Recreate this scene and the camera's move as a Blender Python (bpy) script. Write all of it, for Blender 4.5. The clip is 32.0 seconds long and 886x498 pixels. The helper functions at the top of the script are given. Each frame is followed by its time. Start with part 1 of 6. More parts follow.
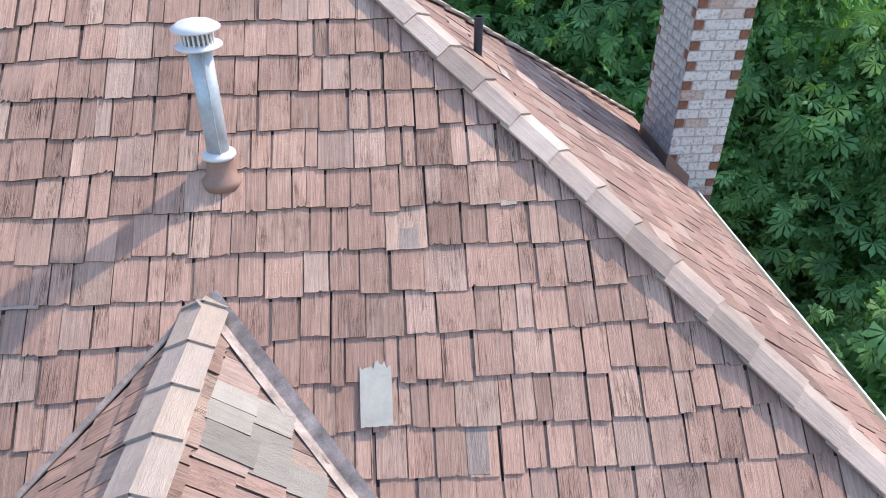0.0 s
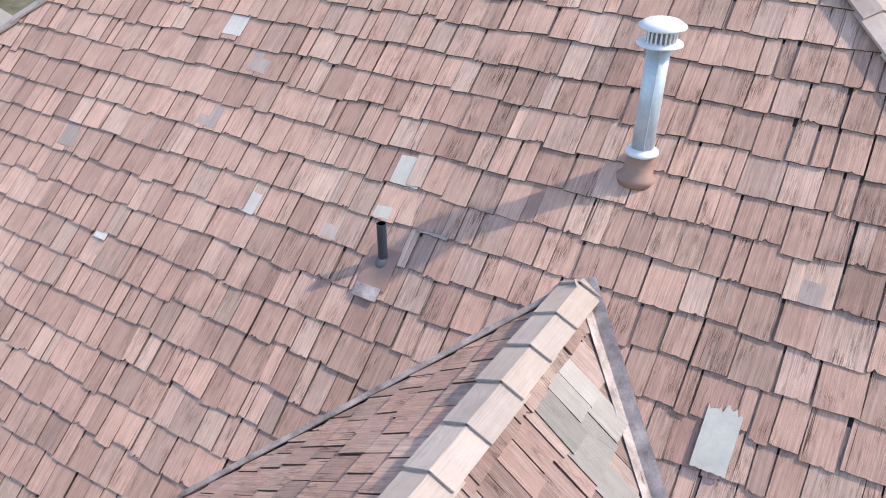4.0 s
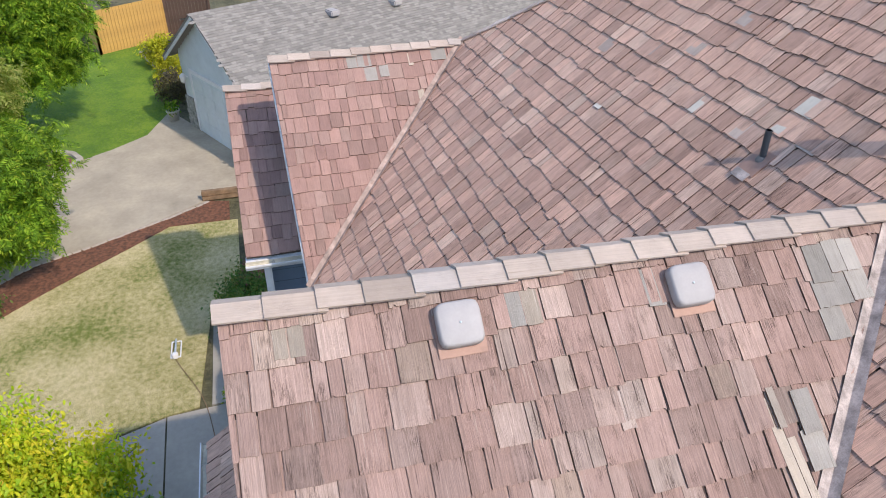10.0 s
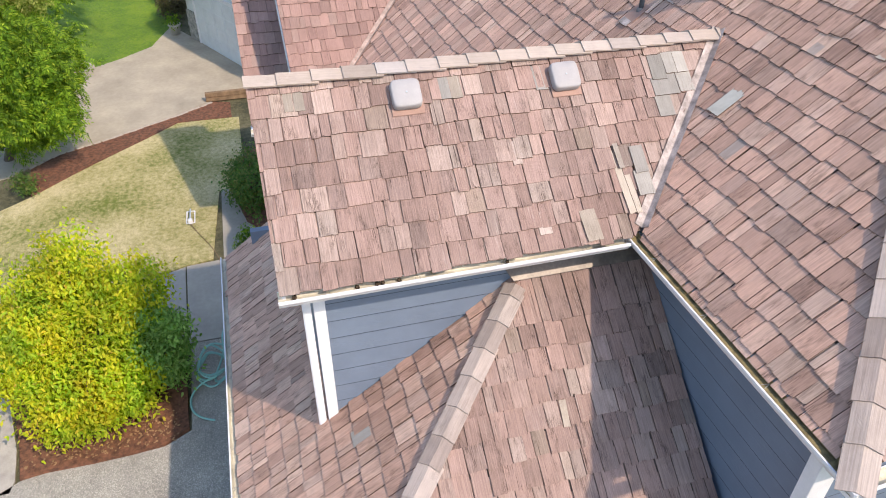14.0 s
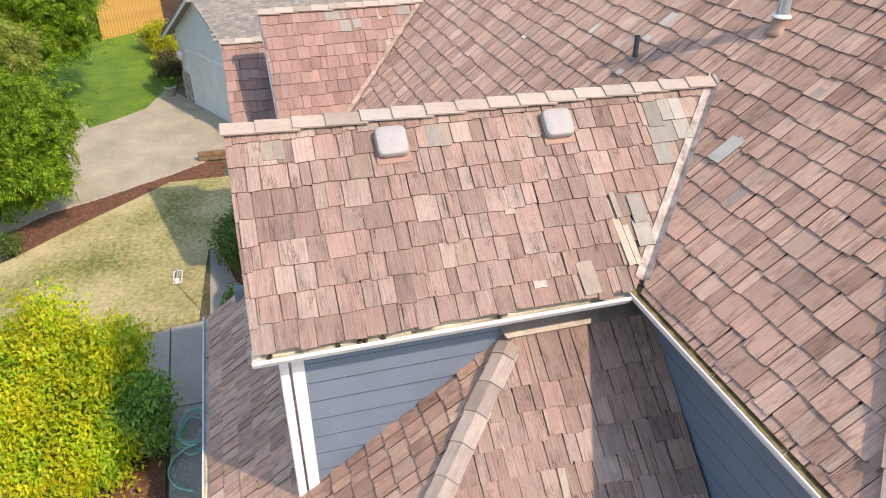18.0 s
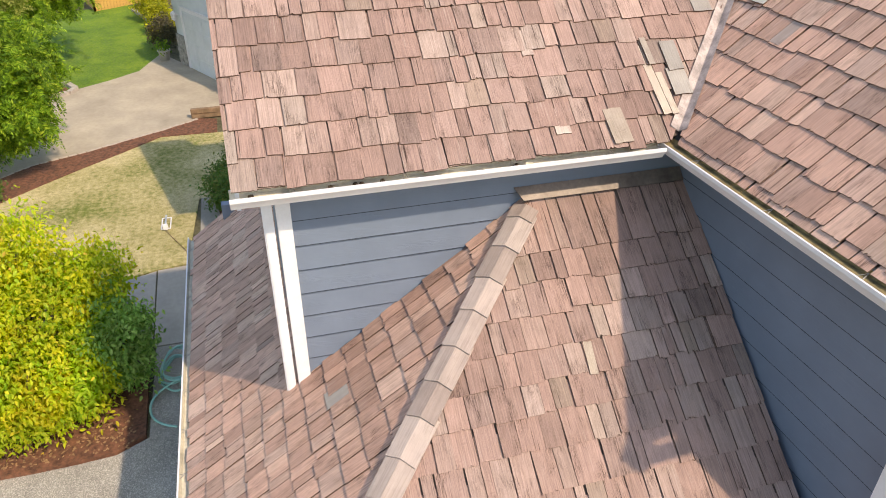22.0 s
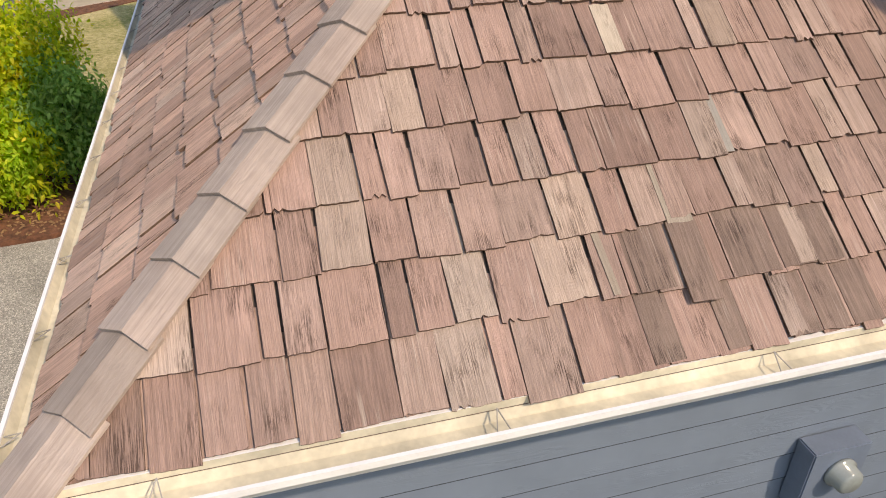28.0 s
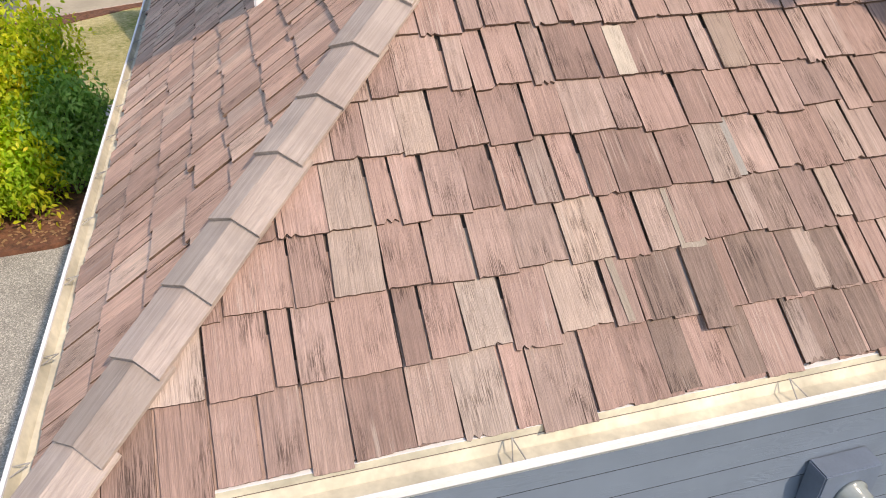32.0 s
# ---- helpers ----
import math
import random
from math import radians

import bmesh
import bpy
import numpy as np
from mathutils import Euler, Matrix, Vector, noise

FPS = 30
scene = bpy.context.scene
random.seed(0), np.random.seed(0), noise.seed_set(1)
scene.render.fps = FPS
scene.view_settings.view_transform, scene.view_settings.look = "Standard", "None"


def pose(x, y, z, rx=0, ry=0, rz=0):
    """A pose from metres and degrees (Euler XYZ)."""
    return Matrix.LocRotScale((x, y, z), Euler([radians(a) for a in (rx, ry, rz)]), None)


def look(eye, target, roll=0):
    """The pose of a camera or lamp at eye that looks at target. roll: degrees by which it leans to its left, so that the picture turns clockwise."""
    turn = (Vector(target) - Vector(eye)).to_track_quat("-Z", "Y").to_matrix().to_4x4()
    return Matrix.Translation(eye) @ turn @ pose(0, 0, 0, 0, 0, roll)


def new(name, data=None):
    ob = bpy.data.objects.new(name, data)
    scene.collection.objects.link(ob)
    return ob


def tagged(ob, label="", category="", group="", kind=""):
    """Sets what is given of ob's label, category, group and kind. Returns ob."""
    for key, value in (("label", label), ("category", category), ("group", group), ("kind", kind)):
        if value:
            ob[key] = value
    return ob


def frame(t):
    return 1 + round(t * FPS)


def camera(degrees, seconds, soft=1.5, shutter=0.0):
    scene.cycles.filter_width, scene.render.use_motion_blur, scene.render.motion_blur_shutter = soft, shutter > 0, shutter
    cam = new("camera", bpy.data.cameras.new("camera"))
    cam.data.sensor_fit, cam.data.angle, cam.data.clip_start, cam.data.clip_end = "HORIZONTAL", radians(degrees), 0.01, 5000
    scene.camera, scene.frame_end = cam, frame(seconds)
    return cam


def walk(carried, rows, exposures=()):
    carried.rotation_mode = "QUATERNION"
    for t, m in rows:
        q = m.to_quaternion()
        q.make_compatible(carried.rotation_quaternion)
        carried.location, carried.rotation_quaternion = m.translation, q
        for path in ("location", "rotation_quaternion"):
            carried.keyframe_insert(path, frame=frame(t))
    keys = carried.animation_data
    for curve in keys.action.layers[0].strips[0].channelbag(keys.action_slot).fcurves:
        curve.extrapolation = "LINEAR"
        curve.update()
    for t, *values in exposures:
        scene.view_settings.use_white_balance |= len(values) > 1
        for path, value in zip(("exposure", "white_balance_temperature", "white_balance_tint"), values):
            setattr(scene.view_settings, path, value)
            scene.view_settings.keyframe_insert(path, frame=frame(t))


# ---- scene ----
cam = camera(62.95, 32.0, 1.0)
PATH = [
    (0, (-0.000, 0.000, 9.362), (0.070, 1.657, 8.245), 0.2),
    (0.5, (-0.003, 0.002, 9.380), (-0.038, 1.660, 8.262), 0.0),
    (1, (0.002, 0.012, 9.371), (-0.151, 1.666, 8.258), -0.1),
    (1.5, (-0.019, 0.016, 9.385), (-0.272, 1.656, 8.269), -0.1),
    (2, (-0.042, 0.025, 9.404), (-0.423, 1.637, 8.283), 0.0),
    (2.5, (-0.056, 0.032, 9.401), (-0.553, 1.611, 8.279), -0.0),
    (4.5, (-0.074, -0.106, 9.339), (-1.109, 1.198, 8.230), 0.1),
    (5, (-0.004, -0.181, 9.340), (-1.186, 0.989, 8.230), 0.2),
    (5.5, (0.138, -0.263, 9.299), (-1.185, 0.758, 8.200), 0.1),
    (6, (0.355, -0.452, 9.312), (-1.085, 0.405, 8.220), 0.0),
    (6.5, (0.587, -0.675, 9.408), (-0.930, 0.028, 8.311), -0.0),
    (7, (0.817, -0.838, 9.447), (-0.761, -0.275, 8.356), 0.0),
    (7.5, (1.062, -0.975, 9.473), (-0.557, -0.530, 8.387), 0.1),
    (8, (1.299, -1.073, 9.474), (-0.330, -0.646, 8.395), 0.2),
    (8.5, (1.541, -1.142, 9.491), (-0.090, -0.717, 8.413), 0.1),
    (9, (1.846, -1.223, 9.518), (0.217, -0.797, 8.440), -0.0),
    (9.5, (2.213, -1.300, 9.542), (0.584, -0.873, 8.464), -0.0),
    (10, (2.666, -1.366, 9.583), (1.039, -0.938, 8.502), -0.2),
    (10.5, (3.187, -1.436, 9.626), (1.563, -1.006, 8.540), -0.3),
    (11, (3.748, -1.514, 9.643), (2.124, -1.084, 8.558), -0.3),
    (11.5, (4.303, -1.621, 9.665), (2.698, -1.191, 8.553), 0.0),
    (12, (4.817, -1.710, 9.678), (3.263, -1.293, 8.490), -0.1),
    (12.5, (5.238, -1.774, 9.672), (3.701, -1.359, 8.462), -0.1),
    (13, (5.548, -1.799, 9.668), (4.011, -1.379, 8.458), 0.1),
    (13.5, (5.630, -1.772, 9.693), (4.093, -1.350, 8.485), 0.1),
    (14, (5.594, -1.724, 9.704), (4.055, -1.300, 8.499), 0.2),
    (14.5, (5.531, -1.680, 9.673), (3.992, -1.255, 8.468), 0.2),
    (16.5, (5.344, -1.560, 9.446), (3.802, -1.133, 8.247), 0.0),
    (17, (5.316, -1.542, 9.400), (3.750, -1.107, 8.233), 0.1),
    (17.5, (5.302, -1.529, 9.388), (3.689, -1.082, 8.293), 0.0),
    (18, (5.318, -1.550, 9.392), (3.687, -1.095, 8.327), 0.0),
    (18.5, (5.322, -1.550, 9.360), (3.689, -1.095, 8.297), 0.0),
    (19, (5.343, -1.568, 9.281), (3.709, -1.113, 8.221), 0.1),
    (19.5, (5.348, -1.575, 9.138), (3.713, -1.119, 8.079), -0.0),
    (20, (5.348, -1.590, 8.959), (3.713, -1.134, 7.902), 0.0),
    (20.5, (5.343, -1.589, 8.736), (3.706, -1.134, 7.681), -0.1),
    (21, (5.322, -1.605, 8.446), (3.685, -1.147, 7.393), 0.1),
    (21.5, (5.312, -1.615, 8.117), (3.673, -1.156, 7.067), 0.1),
    (22, (5.285, -1.610, 7.800), (3.644, -1.152, 6.752), 0.1),
    (22.5, (5.262, -1.614, 7.551), (3.621, -1.154, 6.505), 0.2),
    (23, (5.256, -1.621, 7.306), (3.614, -1.160, 6.261), 0.3),
    (23.5, (5.251, -1.649, 7.056), (3.609, -1.185, 6.013), 0.4),
    (24, (5.244, -1.680, 6.794), (3.603, -1.214, 5.749), 0.5),
    (24.5, (5.237, -1.705, 6.526), (3.602, -1.238, 5.473), 0.5),
    (26.5, (5.216, -1.719, 5.288), (3.587, -1.253, 4.227), 0.3),
    (27, (5.217, -1.722, 4.966), (3.586, -1.257, 3.905), 0.1),
    (27.5, (5.224, -1.740, 4.632), (3.592, -1.277, 3.573), 0.1),
    (28, (5.229, -1.748, 4.287), (3.595, -1.288, 3.229), 0.0),
    (28.5, (5.232, -1.759, 3.952), (3.599, -1.302, 2.892), 0.0),
    (29, (5.215, -1.779, 3.619), (3.581, -1.320, 2.562), 0.1),
    (29.5, (5.185, -1.783, 3.407), (3.548, -1.322, 2.355), 0.0),
    (30, (5.162, -1.770, 3.399), (3.525, -1.307, 2.348), 0.0),
    (30.5, (5.155, -1.769, 3.381), (3.517, -1.307, 2.331), 0.0),
    (31, (5.148, -1.786, 3.389), (3.508, -1.320, 2.343), -0.0),
    (31.5, (5.143, -1.791, 3.772), (3.502, -1.323, 2.729), -0.1),
    (32, (5.148, -1.790, 4.346), (3.511, -1.322, 3.297), 0.3),
]
walk(cam, [(t, look(eye, target, roll)) for t, eye, target, roll in PATH], ((0.0, 1.08, 6500, 10), (4.0, 1.12, 6500, 10), (8.0, 0.98, 6500, 10), (10.0, 0.8, 6500, 10), (11.0, 0.78, 6550, 11), (13.0, 0.96, 6750, 11), (18.0, 1.02, 7350, 11), (22.0, 1.02, 7800, 11), (24.0, 1.16, 8050, 11), (27.0, 0.86, 8050, 11), (28.0, 0.72, 8050, 11), (29.0, 0.59, 7750, 11), (30.0, 0.69, 7700, 11), (31.0, 0.71, 7600, 11), (32.0, 0.92, 7400, 11)))

# ---- world and sun ----
SUN_EL, SUN_AZ = 46.0, 33.0          # height, and degrees from +x towards +y
world = bpy.data.worlds.new("sky")
scene.world = world
world.use_nodes = True
wn = world.node_tree.nodes
sky = wn.new("ShaderNodeTexSky")
sky.sky_type, sky.sun_disc = "NISHITA", False
sky.sun_elevation, sky.sun_rotation = radians(SUN_EL), radians(90 - SUN_AZ)
sky.dust_density, sky.air_density, sky.ozone_density = 0.9, 1.2, 2.0
world.node_tree.links.new(sky.outputs["Color"], wn["Background"].inputs["Color"])
wn["Background"].inputs["Strength"].default_value = 0.15
sun_data = bpy.data.lights.new("sun", "SUN")
sun_data.energy, sun_data.angle, sun_data.color = 2.2, radians(1.2), (1.0, 0.88, 0.74)
sun = new("sun", sun_data)
sv = Vector((math.cos(radians(SUN_EL)) * math.cos(radians(SUN_AZ)), math.cos(radians(SUN_EL)) * math.sin(radians(SUN_AZ)), math.sin(radians(SUN_EL))))
sun.matrix_world = look(sv * 40, (0, 0, 0))

# ---- materials ----
def material(name, rough=0.8, metal=0.0):
    m = bpy.data.materials.new(name)
    m.use_nodes = True
    n, l = m.node_tree.nodes, m.node_tree.links
    b = n["Principled BSDF"]
    b.inputs["Roughness"].default_value = rough
    b.inputs["Metallic"].default_value = metal
    return m, n, l, b


def noise_node(n, l, vec, scale, detail=4.0, rough=0.55, stretch=None):
    if stretch:
        mp = n.new("ShaderNodeMapping")
        mp.inputs["Scale"].default_value = stretch
        l.new(vec, mp.inputs["Vector"])
        vec = mp.outputs["Vector"]
    t = n.new("ShaderNodeTexNoise")
    t.inputs["Scale"].default_value, t.inputs["Detail"].default_value, t.inputs["Roughness"].default_value = scale, detail, rough
    l.new(vec, t.inputs["Vector"])
    return t.outputs["Fac"]


def ramp(n, l, fac, stops, mode="LINEAR"):
    r = n.new("ShaderNodeValToRGB")
    r.color_ramp.interpolation = mode
    e = r.color_ramp.elements
    while len(e) < len(stops):
        e.new(0.5)
    for k, (p, c) in zip(e, stops):
        k.position, k.color = p, (*(c if isinstance(c, tuple) else (c, c, c)), 1)
    l.new(fac, r.inputs["Fac"])
    return r.outputs["Color"]


def mix(n, l, mode, fac, a, b):
    x = n.new("ShaderNodeMix")
    x.data_type, x.blend_type = "RGBA", mode
    for v, s in ((fac, x.inputs[0]), (a, x.inputs[6]), (b, x.inputs[7])):
        if isinstance(v, (int, float)):
            s.default_value = v
        elif isinstance(v, tuple):
            s.default_value = (*v, 1)
        else:
            l.new(v, s)
    return x.outputs[2]


def bump(n, l, b, height, strength, dist=0.01):
    k = n.new("ShaderNodeBump")
    k.inputs["Strength"].default_value, k.inputs["Distance"].default_value = strength, dist
    l.new(height, k.inputs["Height"])
    l.new(k.outputs["Normal"], b.inputs["Normal"])


def wood_shake(name, joined, stops, streak=0.55, stain=0.5, odd=1.0):
    """Split-cedar shake: each piece has its own tint, long grain runs up the slope, dark and bleached streaks lie in patches."""
    m, n, l, b = material(name, 0.85)
    uv = n.new("ShaderNodeUVMap").outputs["UV"]
    if joined:
        rnd = n.new("ShaderNodeNewGeometry").outputs["Random Per Island"]
    else:
        rnd = n.new("ShaderNodeObjectInfo").outputs["Random"]
    off = n.new("ShaderNodeVectorMath")
    off.operation = "MULTIPLY_ADD"
    comb = n.new("ShaderNodeCombineXYZ")
    for i in range(3):
        l.new(rnd, comb.inputs[i])
    l.new(comb.outputs[0], off.inputs[0])
    off.inputs[1].default_value = (37.0, 53.0, 71.0)
    l.new(uv, off.inputs[2])
    vec = off.outputs[0]
    pos = n.new("ShaderNodeNewGeometry").outputs["Position"]

    def another(k):
        a, f = n.new("ShaderNodeMath"), n.new("ShaderNodeMath")
        a.operation, f.operation = "MULTIPLY", "FRACT"
        a.inputs[1].default_value = k
        l.new(rnd, a.inputs[0])
        l.new(a.outputs[0], f.inputs[0])
        return f.outputs[0]

    fine = noise_node(n, l, vec, 1.0, 3.0, 0.6, (330.0, 7.0, 1.0))
    long = noise_node(n, l, vec, 1.0, 3.0, 0.6, (90.0, 1.3, 1.0))
    blot = noise_node(n, l, vec, 6.0, 4.0, 0.65)
    weather = noise_node(n, l, pos, 0.9, 5.0, 0.65)
    sep = n.new("ShaderNodeSeparateXYZ")
    l.new(pos, sep.inputs[0])
    span = n.new("ShaderNodeMapRange")
    span.inputs["From Min"].default_value, span.inputs["From Max"].default_value, span.inputs["To Min"].default_value = -5.5, -2.5, 0.12
    l.new(sep.outputs["X"], span.inputs["Value"])
    worn = span.outputs[0]
    tint = ramp(n, l, rnd, stops)
    tint = mix(n, l, "MULTIPLY", 1.0, tint, ramp(n, l, another(17.3), [(0.0, 0.80), (0.45, 1.0), (1.0, 1.15)]))
    pale = ramp(n, l, another(41.7), [(0.86, 0.0), (0.88, 0.45 * odd), (0.97, 0.75 * odd)], "LINEAR")
    tint = mix(n, l, "MIX", mix(n, l, "MULTIPLY", 1.0, pale, worn), tint, mix(n, l, "MIX", 0.5, tint, (0.66, 0.57, 0.51)))
    dull = ramp(n, l, another(29.1), [(0.74, 0.0), (0.80, 0.7 * odd)])
    tint = mix(n, l, "MIX", mix(n, l, "MULTIPLY", 1.0, dull, worn), tint, mix(n, l, "MULTIPLY", 1.0, tint, (0.69, 0.69, 0.69)))
    c = mix(n, l, "MULTIPLY", streak * 0.75, tint, ramp(n, l, fine, [(0.36, 0.74), (0.58, 1.08)]))
    c = mix(n, l, "MULTIPLY", 0.12 + 0.4 * streak, c, ramp(n, l, long, [(0.3, 0.66), (0.62, 1.14)]))
    c = mix(n, l, "MULTIPLY", 0.4, c, ramp(n, l, blot, [(0.3, 0.74), (0.7, 1.1)]))
    grey = mix(n, l, "MULTIPLY", 1.0, c, (0.66, 0.64, 0.63))
    patch = ramp(n, l, mix(n, l, "MULTIPLY", 1.0, weather, ramp(n, l, long, [(0.3, 1.08), (0.7, 0.8)])), [(0.40, 0.0), (0.60, stain)])
    c = mix(n, l, "MIX", mix(n, l, "MULTIPLY", 1.0, patch, worn), c, grey)
    where = noise_node(n, l, vec, 1.0, 3.0, 0.6, (9.0, 3.2, 1.0))
    dark = noise_node(n, l, vec, 1.0, 4.0, 0.7, (280.0, 11.0, 1.0))
    line = ramp(n, l, dark, [(0.43, (0.30, 0.27, 0.26)), (0.53, (1.0, 1.0, 1.0))])
    much = mix(n, l, "MULTIPLY", 1.0, ramp(n, l, where, [(0.50, streak * 0.05), (0.66, min(1.0, streak * 1.35))]), ramp(n, l, worn, [(0.0, 0.35), (1.0, 1.0)]))
    c = mix(n, l, "MULTIPLY", much, c, line)
    bleach = noise_node(n, l, vec, 1.0, 3.0, 0.65, (120.0, 2.4, 1.0))
    there = noise_node(n, l, vec, 1.0, 2.0, 0.5, (7.0, 2.0, 4.0))
    lit = mix(n, l, "MULTIPLY", 1.0, ramp(n, l, bleach, [(0.56, 0.0), (0.66, 0.55 * odd)]), ramp(n, l, there, [(0.52, 0.0), (0.64, 1.0)]))
    c = mix(n, l, "MIX", mix(n, l, "MULTIPLY", 1.0, lit, worn), c, (0.60, 0.52, 0.46))
    crack = noise_node(n, l, vec, 1.0, 2.0, 0.5, (46.0, 0.9, 1.0))
    c = mix(n, l, "MULTIPLY", min(1.0, streak * 1.2), c, ramp(n, l, crack, [(0.275, (0.16, 0.12, 0.11)), (0.295, (1.0, 1.0, 1.0))]))
    l.new(c, b.inputs["Base Color"])
    bump(n, l, b, mix(n, l, "MULTIPLY", 1.0, mix(n, l, "MIX", 0.5, fine, long), line), 0.7, 0.005)
    return m


# Brown held darker to offset full sun on the slopes facing it.
BROWN = [(0, (0.328, 0.216, 0.184)), (0.18, (0.380, 0.251, 0.215)), (0.38, (0.339, 0.221, 0.189)), (0.55, (0.414, 0.274, 0.237)), (0.72, (0.356, 0.245, 0.215)), (0.86, (0.430, 0.297, 0.255)), (0.95, (0.426, 0.327, 0.284)), (1, (0.420, 0.305, 0.247))]
# Rose-brown lightened in place of fill light, for slopes turned from the sun.
ROSE_LIGHTENED = [(0, (0.521, 0.313, 0.244)), (0.2, (0.619, 0.378, 0.293)), (0.4, (0.545, 0.332, 0.259)), (0.6, (0.681, 0.414, 0.319)), (0.75, (0.570, 0.361, 0.282)), (0.93, (0.694, 0.449, 0.352)), (1, (0.681, 0.468, 0.369))]
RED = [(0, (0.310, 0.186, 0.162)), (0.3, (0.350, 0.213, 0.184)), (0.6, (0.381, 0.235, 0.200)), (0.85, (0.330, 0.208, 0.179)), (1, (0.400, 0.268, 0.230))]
PALE = [(0.0, (0.405, 0.318, 0.282)), (0.35, (0.518, 0.420, 0.376)), (0.7, (0.460, 0.366, 0.323)), (1.0, (0.605, 0.508, 0.462))]
NEWCAP = [(0.0, (0.41, 0.325, 0.275)), (0.4, (0.50, 0.41, 0.355)), (0.75, (0.455, 0.37, 0.32)), (0.9, (0.54, 0.46, 0.42)), (1.0, (0.66, 0.61, 0.60))]
shake_one = wood_shake("weathered_shake", False, BROWN, 0.95, 0.4, 0.6)
shake_many = wood_shake("weathered_shake_field", True, BROWN, 0.95, 0.4, 0.6)
rose_one = wood_shake("rose_shake_lightened", False, ROSE_LIGHTENED, 0.85, 0.6, 0.5)
rose_many = wood_shake("rose_shake_lightened_field", True, ROSE_LIGHTENED, 0.85, 0.6, 0.5)
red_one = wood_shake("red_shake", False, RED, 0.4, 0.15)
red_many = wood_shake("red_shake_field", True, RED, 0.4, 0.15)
cap_old = wood_shake("weathered_cap", False, PALE, 0.16, 0.75, 0.2)
cap_new = wood_shake("new_cedar_cap", False, NEWCAP, 0.16, 0.15, 0.0)


def plain(name, color, rough=0.7, metal=0.0, vary=0.12, scale=6.0, bumps=0.0):
    m, n, l, b = material(name, rough, metal)
    pos = n.new("ShaderNodeTexCoord").outputs["Object"]
    f = noise_node(n, l, pos, scale, 4.0)
    g = noise_node(n, l, pos, scale * 9, 3.0)
    c = mix(n, l, "MULTIPLY", 1.0, color, ramp(n, l, f, [(0.25, 1 - vary * 1.5), (0.75, 1 + vary * 0.4)]))
    c = mix(n, l, "MULTIPLY", 0.6, c, ramp(n, l, g, [(0.3, 1 - vary), (0.7, 1.0)]))
    l.new(c, b.inputs["Base Color"])
    if bumps:
        bump(n, l, b, g, bumps)
    return m


deck_mat = plain("felt_underlay", (0.11, 0.076, 0.062))
end_grain = plain("dark_weathered_end_grain", (0.19, 0.113, 0.08), 0.95, vary=0.35, scale=30.0)
white_paint = plain("white_painted_metal", (0.80, 0.785, 0.81), 0.45, vary=0.08)
gutter_inside = plain("stained_gutter_inside", (0.74, 0.675, 0.54), 0.6, vary=0.3, scale=3.0)
metal_grey = plain("galvanised_metal", (0.56, 0.62, 0.68), 0.5, 0.35, 0.2)
flash_mat = plain("grey_flashing", (0.45, 0.42, 0.39), 0.5, 0.3, 0.3)
flash_pale = plain("pale_valley_metal", (0.56, 0.465, 0.435), 0.65, 0.0, 0.45, 9.0)
vent_plastic = plain("grey_vent_plastic", (0.385, 0.36, 0.365), 0.6, vary=0.08)
pipe_dark = plain("dark_plastic_pipe", (0.035, 0.045, 0.06), 0.5)
concrete = plain("concrete", (0.42, 0.38, 0.33), 0.9, vary=0.18, scale=1.2, bumps=0.3)
asphalt = plain("asphalt", (0.11, 0.11, 0.11), 0.95, vary=0.3, scale=2.0, bumps=0.6)
mulch_mat = plain("bark_mulch", (0.24, 0.10, 0.055), 0.95, vary=0.5, scale=12.0, bumps=1.0)
copper = plain("brown_flashing", (0.38, 0.232, 0.185), 0.6, 0.2, 0.15)


def siding_mat(name, color):
    """Painted fibre-cement board with a pressed wood figure that shows in patches."""
    m, n, l, b = material(name, 0.5)
    pos = n.new("ShaderNodeTexCoord").outputs["Object"]
    f = noise_node(n, l, pos, 1.0, 3.0, 0.6, (3.0, 3.0, 3.0))
    flow = noise_node(n, l, pos, 1.0, 2.0, 0.45, (1.7, 1.7, 17.0))
    k, w = n.new("ShaderNodeMath"), n.new("ShaderNodeMath")
    k.operation, w.operation = "MULTIPLY", "PINGPONG"
    k.inputs[1].default_value, w.inputs[1].default_value = 26.0, 1.0
    l.new(flow, k.inputs[0])
    l.new(k.outputs[0], w.inputs[0])
    spots = ramp(n, l, noise_node(n, l, pos, 1.0, 3.0, 0.6, (1.6, 1.6, 7.0)), [(0.46, 0.0), (0.60, 1.0)])
    c = mix(n, l, "MULTIPLY", 1.0, color, ramp(n, l, f, [(0.25, 0.9), (0.75, 1.05)]))
    l.new(c, b.inputs["Base Color"])
    bump(n, l, b, mix(n, l, "MULTIPLY", 1.0, w.outputs[0], spots), 0.3, 0.004)
    return m


lap_line = plain("dark_lap_line", (0.035, 0.045, 0.06), 0.8, vary=0.2)
blue_siding = siding_mat("blue_grey_siding", (0.160, 0.200, 0.270))
pale_siding = siding_mat("pale_grey_siding", (0.64, 0.67, 0.70))

# ---- mesh helpers ----
def mesh_ob(name, bm, mat, parent=None, label=""):
    me = bpy.data.meshes.new(name)
    bm.normal_update()
    bm.to_mesh(me)
    bm.free()
    for m in mat if isinstance(mat, (list, tuple)) else [mat]:
        me.materials.append(m)
    ob = new(name, me)
    ob.parent = parent
    if label:
        tagged(ob, label)
    return ob


def part(name, bm, mat, parent, label=""):
    return mesh_ob(name, bm, mat, parent, label)


